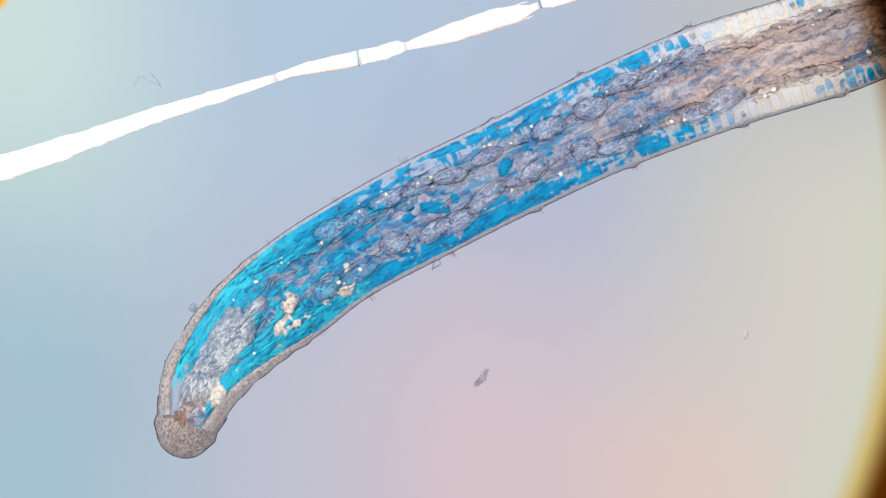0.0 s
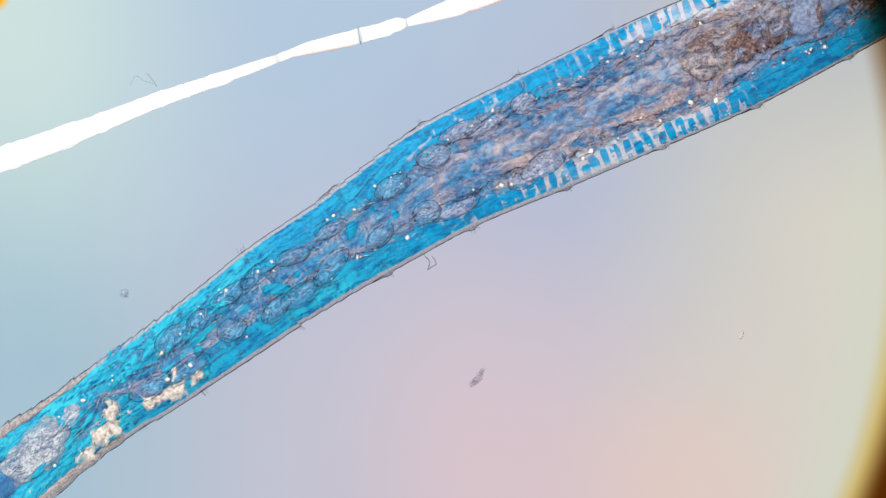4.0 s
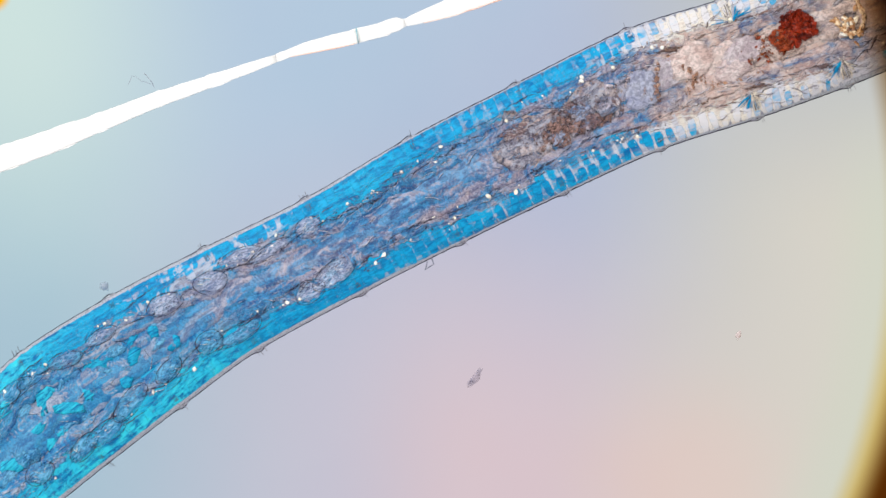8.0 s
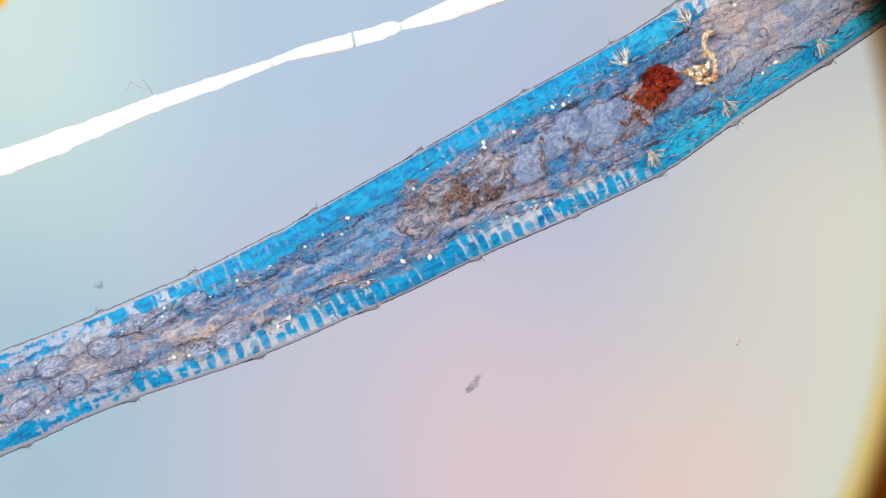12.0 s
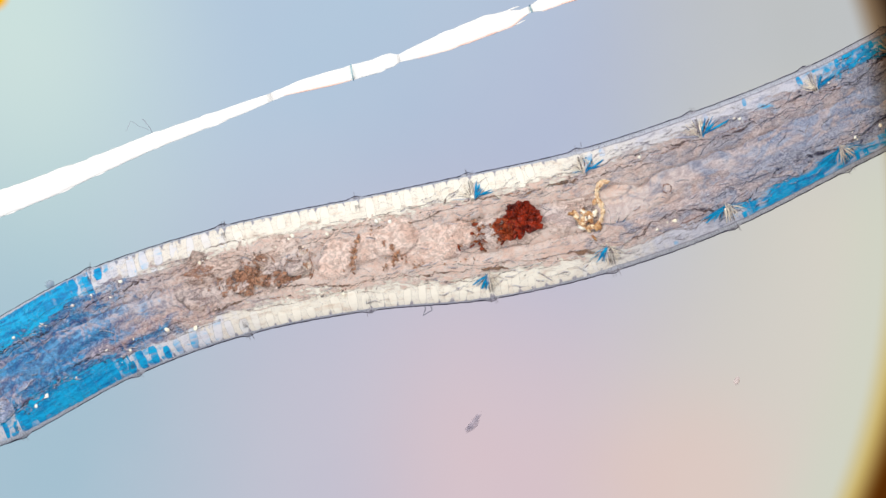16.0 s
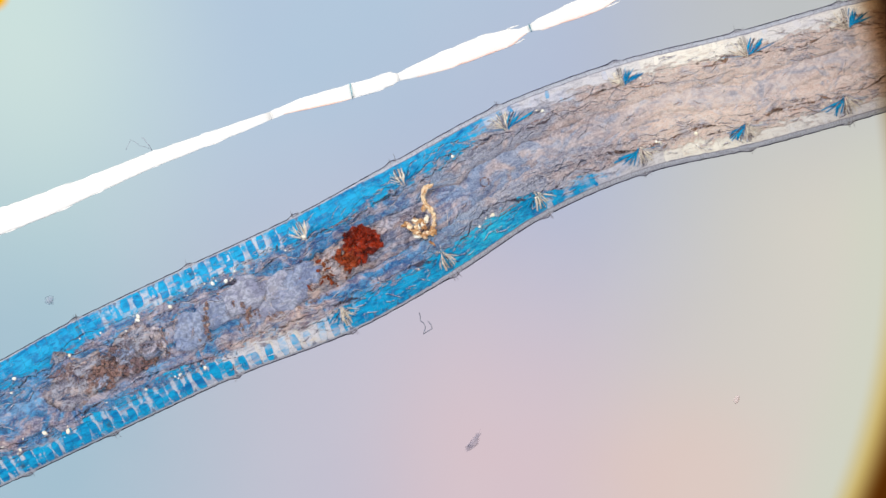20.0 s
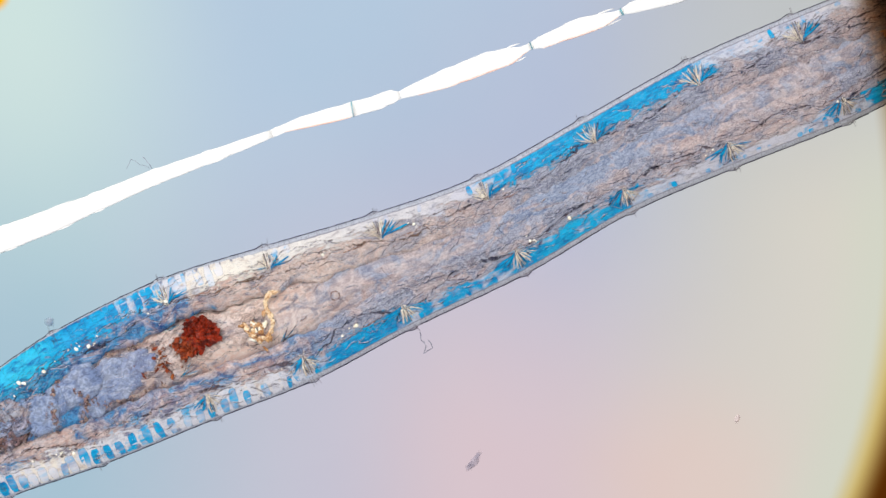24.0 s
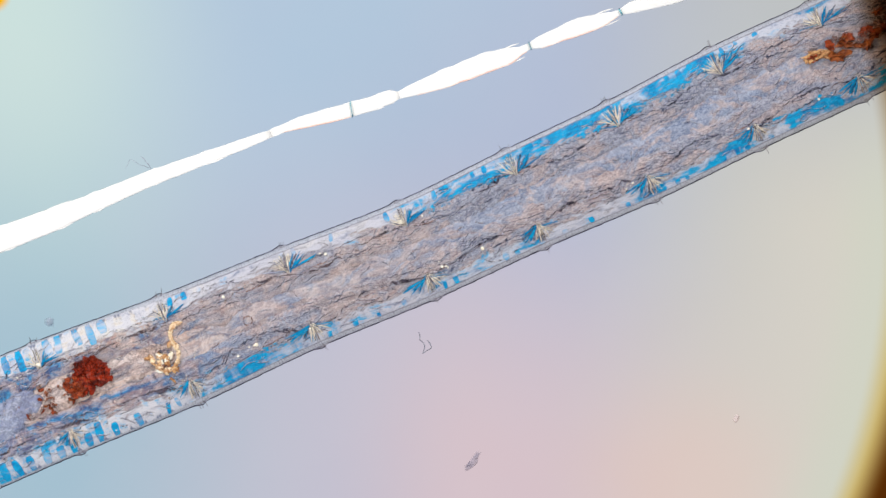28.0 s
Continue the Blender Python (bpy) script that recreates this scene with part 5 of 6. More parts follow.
def muscle_ring(k, side):
    """One of the nine muscle bands that ring each segment: a thin plate, narrow at the skin."""
    rnd = random.Random(int(k * 90) + side)
    s = Soup(k + (60 if side < 0 else 0))
    deep, wide, lean = (rnd.uniform(24, 42), rnd.uniform(6.4, 8.8), rnd.uniform(-0.16, 0.16)) if k < 10.6 else (rnd.uniform(15, 26), rnd.uniform(3.5, 6.0), rnd.uniform(-0.2, 0.2))
    skin = 6.5 if k < 6.5 else 3.6 if k < 10.8 else 8.5
    rows = []
    for d in (0.0, 0.08, 0.22, 0.45, 0.7, 0.88, 0.97, 1.0):
        depth = skin + (deep - skin) * d
        half = wide * (min(1.0, 0.62 + 1.3 * d) - 0.35 * max(0.0, d - 0.7) ** 2 / 0.09)
        half *= 1 + 0.3 * noise.noise(Vector((k * 9, d * 4, side)))
        row = []
        for w in (-1, -0.76, -0.26, 0.26, 0.76, 1):
            x = w * half + lean * depth
            p = on_wall(k, side, x, depth, 0.4)
            row.append(s.point(p[0], p[1], p[2], (along(s.u) + x, -depth, p[2]), edge=0.0 if abs(w) == 1 or d == 1.0 else 0.5 if d == 0.97 else 1.0))
        rows.append(row)
    for a, b in zip(rows, rows[1:]):
        for j in range(5):
            q = (a[j], a[j + 1], b[j + 1], b[j])
            s.f.append(q if side < 0 else q[::-1])
    rim = rows[0] + [r[-1] for r in rows[1:]] + rows[-1][-2::-1] + [r[0] for r in rows[-2:0:-1]]
    top = [s.point(*(Vector(s.v[i]) / PX), s.b[i], edge=0.0) for i in rim]
    low = [s.point(*(Vector(s.v[i]) / PX - Vector((0, 0, 4))), s.b[i], edge=0.0) for i in rim]
    for j in range(len(rim)):
        q = (top[j], low[j], low[(j + 1) % len(rim)], top[(j + 1) % len(rim)])
        s.f.append(q if side < 0 else q[::-1])
    follow(part("muscle_ring", s, RING, worm), k, side)


def inner_fan(u, core, x0, y0, rnd):
    """A brush of fine fibres inside the body, seen from above."""
    turn = rnd.uniform(-0.3, 0.5)
    for i in range(11):
        s = Soup(u)
        w = turn + (i - 5) * 0.12
        far_end = rnd.uniform(16, 40)
        x1, y1 = x0 + rnd.uniform(-3, 3), y0 + rnd.uniform(-3, 3)
        pts = [on_core(u, x1 + far_end * k * math.cos(w), max(-60, min(60, y1 + far_end * k * math.sin(w))), 1.2) for k in (0.0, 0.35, 0.7, 1.0)]
        s.tube(pts, [0.7, 0.8, 0.6, 0.2], 5)
        part("bristle", s, (BRISTLE, PEARL, FAN)[i % 3], core)


def head_skin(u, side, wall):
    """Thick grainy skin over the first segments."""
    s = Soup(u)
    wide = 21 - 9 * min(max(u + 1, 0), 1.3)
    deep = wall_depth(u)
    rows = []
    for x in XS:
        scal = 3.4 * noise.noise(Vector(((along(u) + x) * 0.028, side * 4.0, 2.0))) + 1.2 * math.sin((along(u) + x) * 0.12)
        row = []
        for d in (0.0, 0.15, 0.4, 0.7, 1.0):
            z = top_of(d * wide, deep) + 1.5 + 3 * math.sin(math.pi * d) + rough_at(along(u) + x, d * wide, 9.0, 3.0)
            row.append(s.point(x, side * (1.0 + scal * (1 - d) - d * wide), z))
        row += [s.point(x, side * (-wide), 58), s.point(x, side * (1.0 + scal), 58)]
        rows.append(row)
    n = len(rows[0])
    for a, b in zip(rows, rows[1:]):
        for j in range(n):
            q = (a[j], b[j], b[(j + 1) % n], a[(j + 1) % n])
            s.f.append(q if side < 0 else q[::-1])
    part("skin_fold", s, SKIN, wall, "grainy grey-brown skin")


def core_piece(u):
    half = core_half(u)
    s = Soup(u)
    n = 20

    def section(x):
        k = 1 + 0.003 * x / LONG
        pts = []
        for j in range(n):
            w = 2 * math.pi * j / n
            y, up = half * math.cos(w) * k, math.sin(w)
            z = 62 + 60 * k * (abs(up) ** 0.6) * (1 if up > 0 else -1)
            if up > 0:
                z += rough_at(along(u) + x, y, 20.0, 6.0)
            pts.append((y, max(z, 1.5)))
        return pts

    s.loft(XS, section)
    return follow(part("gut", s, GUT, worm), u, 0)


def on_core(u, x, y, lift=0.0):
    half = core_half(u)
    return x, y, 62 + 60 * max(0.0, 1 - (y / half) ** 2) ** 0.3 + rough_at(along(u) + x, y, 20.0, 6.0) + lift


def core_strands(u, core, count, rnd):
    """Fine curved fibres on the gut, dark, with a pale twin that paints a lit edge beside them."""
    half = core_half(u)
    for _ in range(count):
        y0, x0, n = rnd.uniform(-0.85, 0.85) * half, rnd.uniform(-LONG, 4), rnd.randint(4, 8)
        ph, slope, bend = rnd.uniform(0, 6), rnd.gauss(0, 0.5), rnd.gauss(0, 0.03)
        thick = rnd.uniform(0.4, 0.9)
        for off, material in ((0.0, BROWN if u > 7.5 and rnd.random() < 0.5 else STRAND), (1.7, PALE_STRAND)):
            s = Soup(u)
            pts = [on_core(u, x0 + 5 * i, max(-half * 0.92, min(half * 0.92, y0 + off + slope * 5 * i + bend * 25 * i * i / n + 2.0 * math.sin(ph + i))), 0.5) for i in range(n)]
            s.tube(pts, [0.15 + thick * math.sin(math.pi * (i + 0.5) / n) for i in range(n)], 4)
            part("tissue_strand", s, material, core)


def side_strands(u, side, wall, count, rnd):
    """The same fibres, with their painted lit edges, on the inner face of a flank."""
    deep = wall_depth(u)
    for _ in range(count):
        d0, x0, n = rnd.uniform(0.16 if u > 9 else 0.5, 0.95) * deep, rnd.uniform(-LONG, 4), rnd.randint(4, 8)
        ph, slope, bend = rnd.uniform(0, 6), rnd.gauss(0, 0.22), rnd.gauss(0, 0.03)
        thick = rnd.uniform(0.4, 0.95)
        for off, material in ((0.0, STRAND), (1.7, PALE_STRAND)):
            s = Soup(u)
            pts = [on_wall(u, side, x0 + 5 * i, min(deep * 0.97, max(11, d0 + off + slope * 5 * i + bend * 25 * i * i / n + 2.0 * math.sin(ph + i))), 0.5) for i in range(n)]
            s.tube(pts, [0.15 + thick * math.sin(math.pi * (i + 0.5) / n) for i in range(n)], 4)
            part("tissue_strand", s, material, wall)


def tissue_lobe(u, core, rnd, material):
    """A flat uneven lobe of tissue on the gut."""
    half = core_half(u)
    s = Soup(u)
    c = on_core(u, rnd.uniform(-28, 28), rnd.uniform(-0.85, 0.85) * half, -2.5)
    s.lump(c, (rnd.uniform(10, 26), rnd.uniform(6, 15), 5), rnd.uniform(0, 90), 0.45, 6, 13, rnd.gauss(0, 0.7))
    part("tissue_lobe", s, material, core)


def build_worm():
    rnd = random.Random(7)
    walls, cores = {}, {}
    steps = [-1 + (i + 0.5) / PER for i in range(-3, PER * 19)]
    for u in steps:
        cores[u] = core = core_piece(u)
        if u > 0.5:
            core_strands(u, core, 2 if u > 5 else 1, rnd)
        for material in (MUSCLE,) * (6 if u < 2 else 2) + (BLISTER,) if 0.2 < u < 4.5 else ():
            if rnd.random() < 0.75:
                tissue_lobe(u, core, rnd, material)
        for side in (1, -1):
            walls[u, side] = wall = wall_piece(u, side)
            cuticle(u, side, wall)
            tissue_strands(u, side, wall, 3 if u > 9 else 2 if u > 5 else 1)
            if u > 0.5:
                side_strands(u, side, wall, 5 if u > 9.5 else 2 if u > 5 else 1, rnd)
            if u < 0.6:
                head_skin(u, side, wall)
            if u > 0.8:
                gut_border(u, side, wall, rnd)
            if 0.2 < u < 2.2:
                muscle_strip(u, side, wall, rnd)
            first = abs(u - math.floor(u) - 0.5 / PER) < 0.01
            if first and u > 0.5:
                bristles(u, side, wall, -14, rnd)
                if u > 4:
                    tent(u, side, wall, -14)
                if u > 9.5:
                    fibre_fan(u, side, wall, -14, rnd)
                    if side > 0 or u < 13:
                        inner_fan(u, core, -13, side * rnd.uniform(30, 46), rnd)
            if rnd.random() < (0.6 if 1 < u < 9 else 0.2):
                x, y, z = on_wall(u, side, rnd.uniform(-20, 20), rnd.uniform(34, 52), 2)
                droplet(x, y, z, rnd.uniform(1.4, 4.0), wall, u, rnd, rnd.choice((DROPLET, DROPLET, DROPLET, PEARL)))
                if rnd.random() < 0.4:
                    for _ in range(3):
                        droplet(x + rnd.gauss(0, 7), y + rnd.gauss(0, 5), z, rnd.uniform(0.7, 1.6), wall, u, rnd)
            if 2.5 < u < 10:
                s = Soup(u)
                s.lump(on_wall(u, side, rnd.uniform(-20, 20), rnd.uniform(40, 66), 0.5), (rnd.uniform(1.5, 3.5), rnd.uniform(1.2, 2.4), 1.6), rnd.uniform(0, 60), 0.3, 4, 7, rnd.uniform(0, 3))
                part("granule", s, rnd.choice((STRAND, CELL, DROPLET, CELL)), wall)
    for k in range(20, 18 * 9 - 1):
        for side in (1, -1) if k > 38 else (-1,):
            if rnd.random() < (0.95 if k < 96 else 0.42):
                muscle_ring(k / 9 + rnd.uniform(-0.012, 0.012), side)
    nearest = lambda u: min(steps, key=lambda s: abs(s - u))

    def inside(u, y, lift=0.0):
        k = nearest(u)
        return k, cores[k], on_core(k, (u - k) * 170, y, lift)

    # the snout
    s = Soup(-2)
    xs = [0.5, 3, 9, 18, 30, 45, 62, 78, 92, 106, 118, 130]

    def snout(x):
        r = math.sqrt(max(0.0, 1 - max(0.0, 1 - x / 60) ** 2))
        wide = (55 * r + max(0.0, x - 55) * 0.20) * (1 + 0.035 * math.sin(x * 0.17))
        return [(wide * math.cos(2 * math.pi * j / 28) * (1 + 0.015 * math.sin(j * 5.0 + x * 0.3)),
                 64 + (62 * r + max(0.0, x - 70) * 0.1 + rough_at(x, j * 20.0, 4.0, 3.0) * r) * math.sin(2 * math.pi * j / 28)) for j in range(28)]

    s.loft(xs, snout)
    tip = part("snout", s, SNOUT, worm, "grainy grey-brown rounded snout")
    rows = []
    for t in sorted(SHAPES):
        a, b = edges(t, -2)[0], edges(t, -1)[0]
        a, b = (a[:2] + a[2:]) / 2, (b[:2] + b[2:]) / 2
        d = (b - a) / np.linalg.norm(b - a)
        x, y = place(*(a - d * 24), 0.062)
        rows.append((t, pose(x, y, 0, 0, 0, math.degrees(math.atan2(-d[1], d[0])))))
    MOVES.append((tip, rows))
    s = Soup(-2)
    rim = [(x, y, 65) for x in xs[:-3] for y in [snout(x)[0][0]]]
    s.tube([(x, -y, z) for x, y, z in reversed(rim)] + rim, 1.8, 5)
    part("cuticle", s, CUTICLE_OUTLINE, tip)
    for dx, dy, rx, ry, material in ((126, 0, 52, 44, MOUTH), (84, -8, 30, 24, SMOKE), (74, 8, 22, 18, BROWN), (130, -36, 30, 16, PEARL)):
        s = Soup(-1.6)
        s.lump((dx, dy, 118), (rx, ry, 10), dx + dy, 0.25, 8, 16, rnd.uniform(-0.3, 0.3))
        part("mouth_lobe", s, material, tip, "pale folded tissue of the mouth")

    # long gleaming muscles of the head
    for i in range(34):
        side = 1 if i % 5 < 3 else -1
        k = nearest(rnd.uniform(0.1, 2.6) if side > 0 else rnd.uniform(-0.4, 1.6))
        s = Soup(k)
        c = on_wall(k, side, rnd.uniform(-15, 15), rnd.uniform(0.3, 0.9) * wall_depth(k), -1)
        s.lump(c, (rnd.uniform(14, 34), rnd.uniform(2.5, 8), 3), rnd.uniform(0, 90), 0.5, 7, 9, side * rnd.uniform(-0.2, 0.12), True)
        part("muscle_strip", s, MUSCLE, walls[k, side])
    # fan of pale fibres round the mouth
    for u, y, rx, ry in ((-0.25, 4, 58, 38), (-0.55, 2, 40, 34), (0.30, 14, 34, 20)):
        k, core, c = inside(u, y, -1)
        s = Soup(k)
        s.lump(c, (rx, ry, 8), u * 9, 0.2, 8, 16, 0.2)
        part("mouth_lobe", s, MOUTH, core, "pale striated oval of the mouth")
    for i in range(64):
        k = nearest(rnd.uniform(-0.8, 0.6))
        s = Soup(k)
        y0, w = rnd.uniform(-30, 30), rnd.gauss(0, 0.3)
        x0, far_end = rnd.uniform(-16, 10), rnd.uniform(12, 34)
        s.tube([on_core(k, x0 + far_end * q * math.cos(w), max(-40, min(40, y0 + far_end * q * math.sin(w))), 6) for q in (0, 0.4, 0.75, 1)], [0.3, 0.9, 0.8, 0.3], 5, 0.7)
        part("mouth_fibre", s, (PEARL, MOUTH, STRAND, MOUTH)[i % 4], cores[k])
    # pale masses behind the mouth: soft clouds with a fan of fine fibres
    for u, y, r in ((1.62, -44, 38), (1.30, -40, 24), (1.98, -48, 16), (0.55, -38, 36), (0.15, -42, 28), (0.80, -18, 20)):
        k = nearest(u)
        core, c = cores[k], on_core(nearest(u), (u - nearest(u)) * 130, y, 5)
        for i in range(5):
            s = Soup(k)
            s.lump((c[0] + rnd.gauss(0, 0.3) * r, c[1] + rnd.gauss(0, 0.25) * r, c[2] + 0.5 * i), (r * rnd.uniform(0.45, 0.8), r * rnd.uniform(0.3, 0.6), 6), rnd.uniform(0, 60), 0.4, 8, 14, rnd.uniform(0, 3))
            part("pale_mass", s, PEARL, core, "cream-white crystalline mass")
        turn = rnd.uniform(0.3, 1.4)
        for i in range(16):
            w, near, far_end = turn + rnd.uniform(-0.9, 0.9), r * rnd.uniform(0.0, 0.4), r * rnd.uniform(0.6, 1.15)
            s = Soup(k)
            s.tube([(c[0] + q * math.cos(w + 0.2 * f), c[1] + q * math.sin(w + 0.2 * f), c[2] + 7) for f, q in ((0.0, near), (0.5, (near + far_end) / 2), (1.0, far_end))], [0.3, 0.8, 0.3], 4)
            part("mouth_fibre", s, (PEARL, STRAND, PALE_STRAND)[i % 3], core)

    # round pale cells with dark outlines in the front segments
    for i in range(18):
        u = 1.2 + 4.6 * i / 18 + rnd.uniform(-0.05, 0.05)
        k, core, c = inside(u, rnd.choice((-1, 1)) * rnd.uniform(26, 46), 0)
        s = Soup(k)
        rx, ry, turn = rnd.uniform(16, 32), rnd.uniform(11, 18), rnd.uniform(-0.5, 0.5)
        s.lump((c[0], c[1], c[2] - 2), (rx, ry, 6), rnd.uniform(0, 60), 0.28, 7, 14, turn)
        cell = part("round_cell", s, BLISTER, core)
        s = Soup(k)
        ring = []
        for j in range(17):
            w = 2 * math.pi * j / 16
            x, y = rx * 1.02 * math.cos(w), ry * 1.02 * math.sin(w)
            ring.append((c[0] + x * math.cos(turn) - y * math.sin(turn), c[1] + x * math.sin(turn) + y * math.cos(turn), c[2] + 1 + 2 * math.sin(j * 1.9)))
        s.tube(ring[:rnd.randint(9, 17)], 0.95, 4)
        part("cell_outline", s, STRAND, cell)

    # large clear cells that lie in two rows along the front segments
    for i in range(22):
        side = 1 if i % 2 else -1
        u = 1.5 + 4.9 * (i // 2 + (0.3 if side > 0 else 0.0)) / 11 + rnd.uniform(-0.2, 0.2)
        k = nearest(u)
        wall, deep = walls[k, side], wall_depth(k)
        x0, y0, z0 = on_wall(k, side, (u - k) * 140, rnd.uniform(0.50, 0.78) * deep, -1.0)
        rx, ry, turn = rnd.uniform(22, 52), rnd.uniform(11, 22), side * rnd.uniform(-0.28, 0.10)
        s = Soup(k)
        s.lump((x0, y0, z0), (rx, ry, 4.5), rnd.uniform(0, 60), 0.3, 7, 18, turn)
        cell = part("round_cell", s, BLISTER, wall)
        for ring_share, thick in ((1.0, 1.35), (0.72, 0.5), (0.4, 0.4)):
            s = Soup(k)
            ring, first_j = [], rnd.randint(0, 20)
            for j in range(first_j, first_j + (19 if ring_share == 1.0 else rnd.randint(6, 11))):
                w = 2 * math.pi * j / 20
                q = ring_share * (1.03 + 0.14 * noise.noise(Vector((math.cos(w), math.sin(w), i * 2.0))))
                x, y = rx * q * math.cos(w), ry * q * math.sin(w)
                ring.append((x0 + x * math.cos(turn) - y * math.sin(turn), y0 + x * math.sin(turn) + y * math.cos(turn), z0 + 4.5 + math.sin(j * 1.9)))
            s.tube(ring, [thick * (0.6 + 0.8 * abs(noise.noise(Vector((j * 0.5, i, thick))))) for j in range(len(ring))], 4)
            part("cell_outline", s, SEAM if ring_share == 1.0 else STRAND, cell)
        # fine hairs across the cell
        for _ in range(6):
            s = Soup(k)
            w, p, q = rnd.gauss(0.4 * side, 0.5), rnd.uniform(-0.6, 0.6) * rx, rnd.uniform(-0.5, 0.5) * ry
            far_end = rnd.uniform(7, 16)
            s.tube([(x0 + p + far_end * f * math.cos(w), y0 + q + far_end * f * math.sin(w), z0 + 5 + f) for f in (-0.5, 0.0, 0.5)], [0.2, 0.6, 0.2], 4)
            part("cell_hair", s, (STRAND, PEARL, MUSCLE)[rnd.randint(0, 2)], cell)

    # the coiled brown stretch of gut: whorls of soft loops
    for u, y, rx, ry in ((7.95, -4, 48, 42), (8.22, 4, 44, 40), (8.50, 4, 40, 36)):
        for lift in (-4.0, -2.0):
            k, core, c = inside(u + 0.05 * lift, y - 3 * lift, lift)
            s = Soup(k)
            s.lump((c[0], c[1], c[2] + 1.0), (rx, ry, 5), u * 7 + lift, 0.5, 9, 20, 0.3)
            part("gut_coil", s, COIL, core, "brown coiled gut")
    whorls = ((8.12, 0, 56, 26, 1.0), (8.45, -14, 36, 10, 1.0), (8.70, 8, 46, 12, 0.8))
    for u, y, wide, count, squash in whorls:
        k = nearest(u)
        core, c = cores[k], on_core(k, (u - k) * 170, y)
        for i in range(count):
            s = Soup(k)
            n, r = 13, wide * math.sqrt(rnd.uniform(0.04, 1.0))
            w0 = rnd.choice((-1.2, 1.9, 0.4)) + rnd.gauss(0, 0.5)
            w1 = w0 + rnd.uniform(0.9, 2.8)
            pts = []
            for j in range(n):
                w = w0 + (w1 - w0) * j / (n - 1)
                q = r * (1 + 0.18 * noise.noise(Vector((w * 1.1, r * 0.03, u * 4))) + 0.05 * noise.noise(Vector((w * 4, i, u))) + 0.10 * j / n)
                pts.append(on_core(k, c[0] + q * math.cos(w) * squash, max(-62, min(62, c[1] + q * math.sin(w))), 2.5 + 1.0 * (i % 4)))
            thick = (0.5, 1.0, 4.6, 0.7, 3.0, 6.0, 0.6, 3.0)[i % 8]
            s.tube(pts, [thick * (0.45 + abs(noise.noise(Vector((j * 0.5, u * 9, i))))) * math.sin(math.pi * (j + 0.6) / (n + 0.2)) ** 0.6 for j in range(n)], 6, 0.5)
            if thick > 3:
                s.a = [(1, 0, 0)] * len(s.a)
            part("gut_coil", s, (UMBER, BROWN, COIL, UMBER, COIL, COIL, STRAND, UMBER)[i % 8], core, "brown coiled gut")
    loops = (((8.40, -40), (8.52, -12), (8.50, 20), (8.64, 38), (8.80, 24), (8.82, -6), (8.74, -30)), ((7.92, 24), (8.06, 38), (8.24, 30), (8.28, 2), (8.16, -22), (7.98, -26)))
    for ends in loops:
        u0 = sum(u for u, _ in ends) / len(ends)
        k = nearest(u0)
        path = [Vector((u, y / 170)) for u, y in ends]
        dense = []
        for i in range(len(path) - 1):
            p0, p1, p2, p3 = (path[min(max(j, 0), len(path) - 1)] for j in (i - 1, i, i + 1, i + 2))
            for w in (0.0, 0.25, 0.5, 0.75):
                dense.append(0.5 * (2 * p1 + (p2 - p0) * w + (2 * p0 - 5 * p1 + 4 * p2 - p3) * w * w + (3 * p1 - p0 - 3 * p2 + p3) * w ** 3))
        for off, thick, lift, material in ((0, 10.0, 1.0, LOOP), (10, 1.8, 4.0, SEAM), (-10, 2.2, 4.0, BROWN), (-4, 0.8, 5.0, STRAND)):
            s = Soup(k)
            pts = []
            for i, p in enumerate(dense):
                d = (dense[min(i + 1, len(dense) - 1)] - dense[max(i - 1, 0)]).normalized()
                f = off * (1 + 0.5 * noise.noise(Vector((i * 0.35, off, u0)))) / 170
                q = p + Vector((-d.y, d.x)) * f
                pts.append(on_core(k, (q.x - k) * 170, max(-62, min(62, q.y * 170)), lift))
            s.tube(pts, [thick * (0.75 + 0.6 * noise.noise(Vector((i * 0.4, off, u0)))) * math.sin(math.pi * (i + 0.7) / (len(pts) + 0.4)) ** 0.5 for i in range(len(pts))], 7, 0.35)
            part("gut_coil", s, material, cores[k], "pale folded loop of gut")
    # the smooth pale pocket behind the coil, with a brown grainy fold round it
    for u, y, rx, ry in ((9.00, 10, 36, 32), (9.22, 16, 44, 34), (9.48, 12, 44, 32), (9.72, 8, 40, 28), (9.30, -24, 40, 22), (8.78, -4, 34, 34), (9.55, -14, 40, 24)):
        k, core, c = inside(u, y, -1.0)
        s = Soup(k)
        s.lump(c, (rx, ry, 7), u * 5 + y, 0.25, 9, 18, 0.1)
        part("gut_pocket", s, POCKET, core, "smooth pale pocket of gut")
        for way in (1, -1):
            s = Soup(k)
            s.tube([on_core(k, c[0] - 24 + 7 * j, max(-62, min(62, y + way * 0.35 * ry + 5 * noise.noise(Vector((j * 0.4, u, way))))), 6.5) for j in range(8)], [0.2 + 0.5 * abs(noise.noise(Vector((j * 0.6, u * 3, way)))) for j in range(8)], 4)
            part("tissue_strand", s, (LOOP, PALE_STRAND)[way > 0], core)
    folds = (((8.82, -42), (8.86, -10), (8.92, 18), (9.02, 38), (9.20, 48), (9.48, 47), (9.74, 38), (9.95, 26)), ((9.10, -54), (9.14, -36), (9.19, -20), (9.20, -4), (9.16, 8)), ((9.20, -6), (9.36, -34), (9.60, -44), (9.86, -42)))
    for ends in folds:
        for (u0, y0), (u1, y1) in zip(ends, ends[1:]):
            for i in range(18):
                f = (i + rnd.random()) / 18
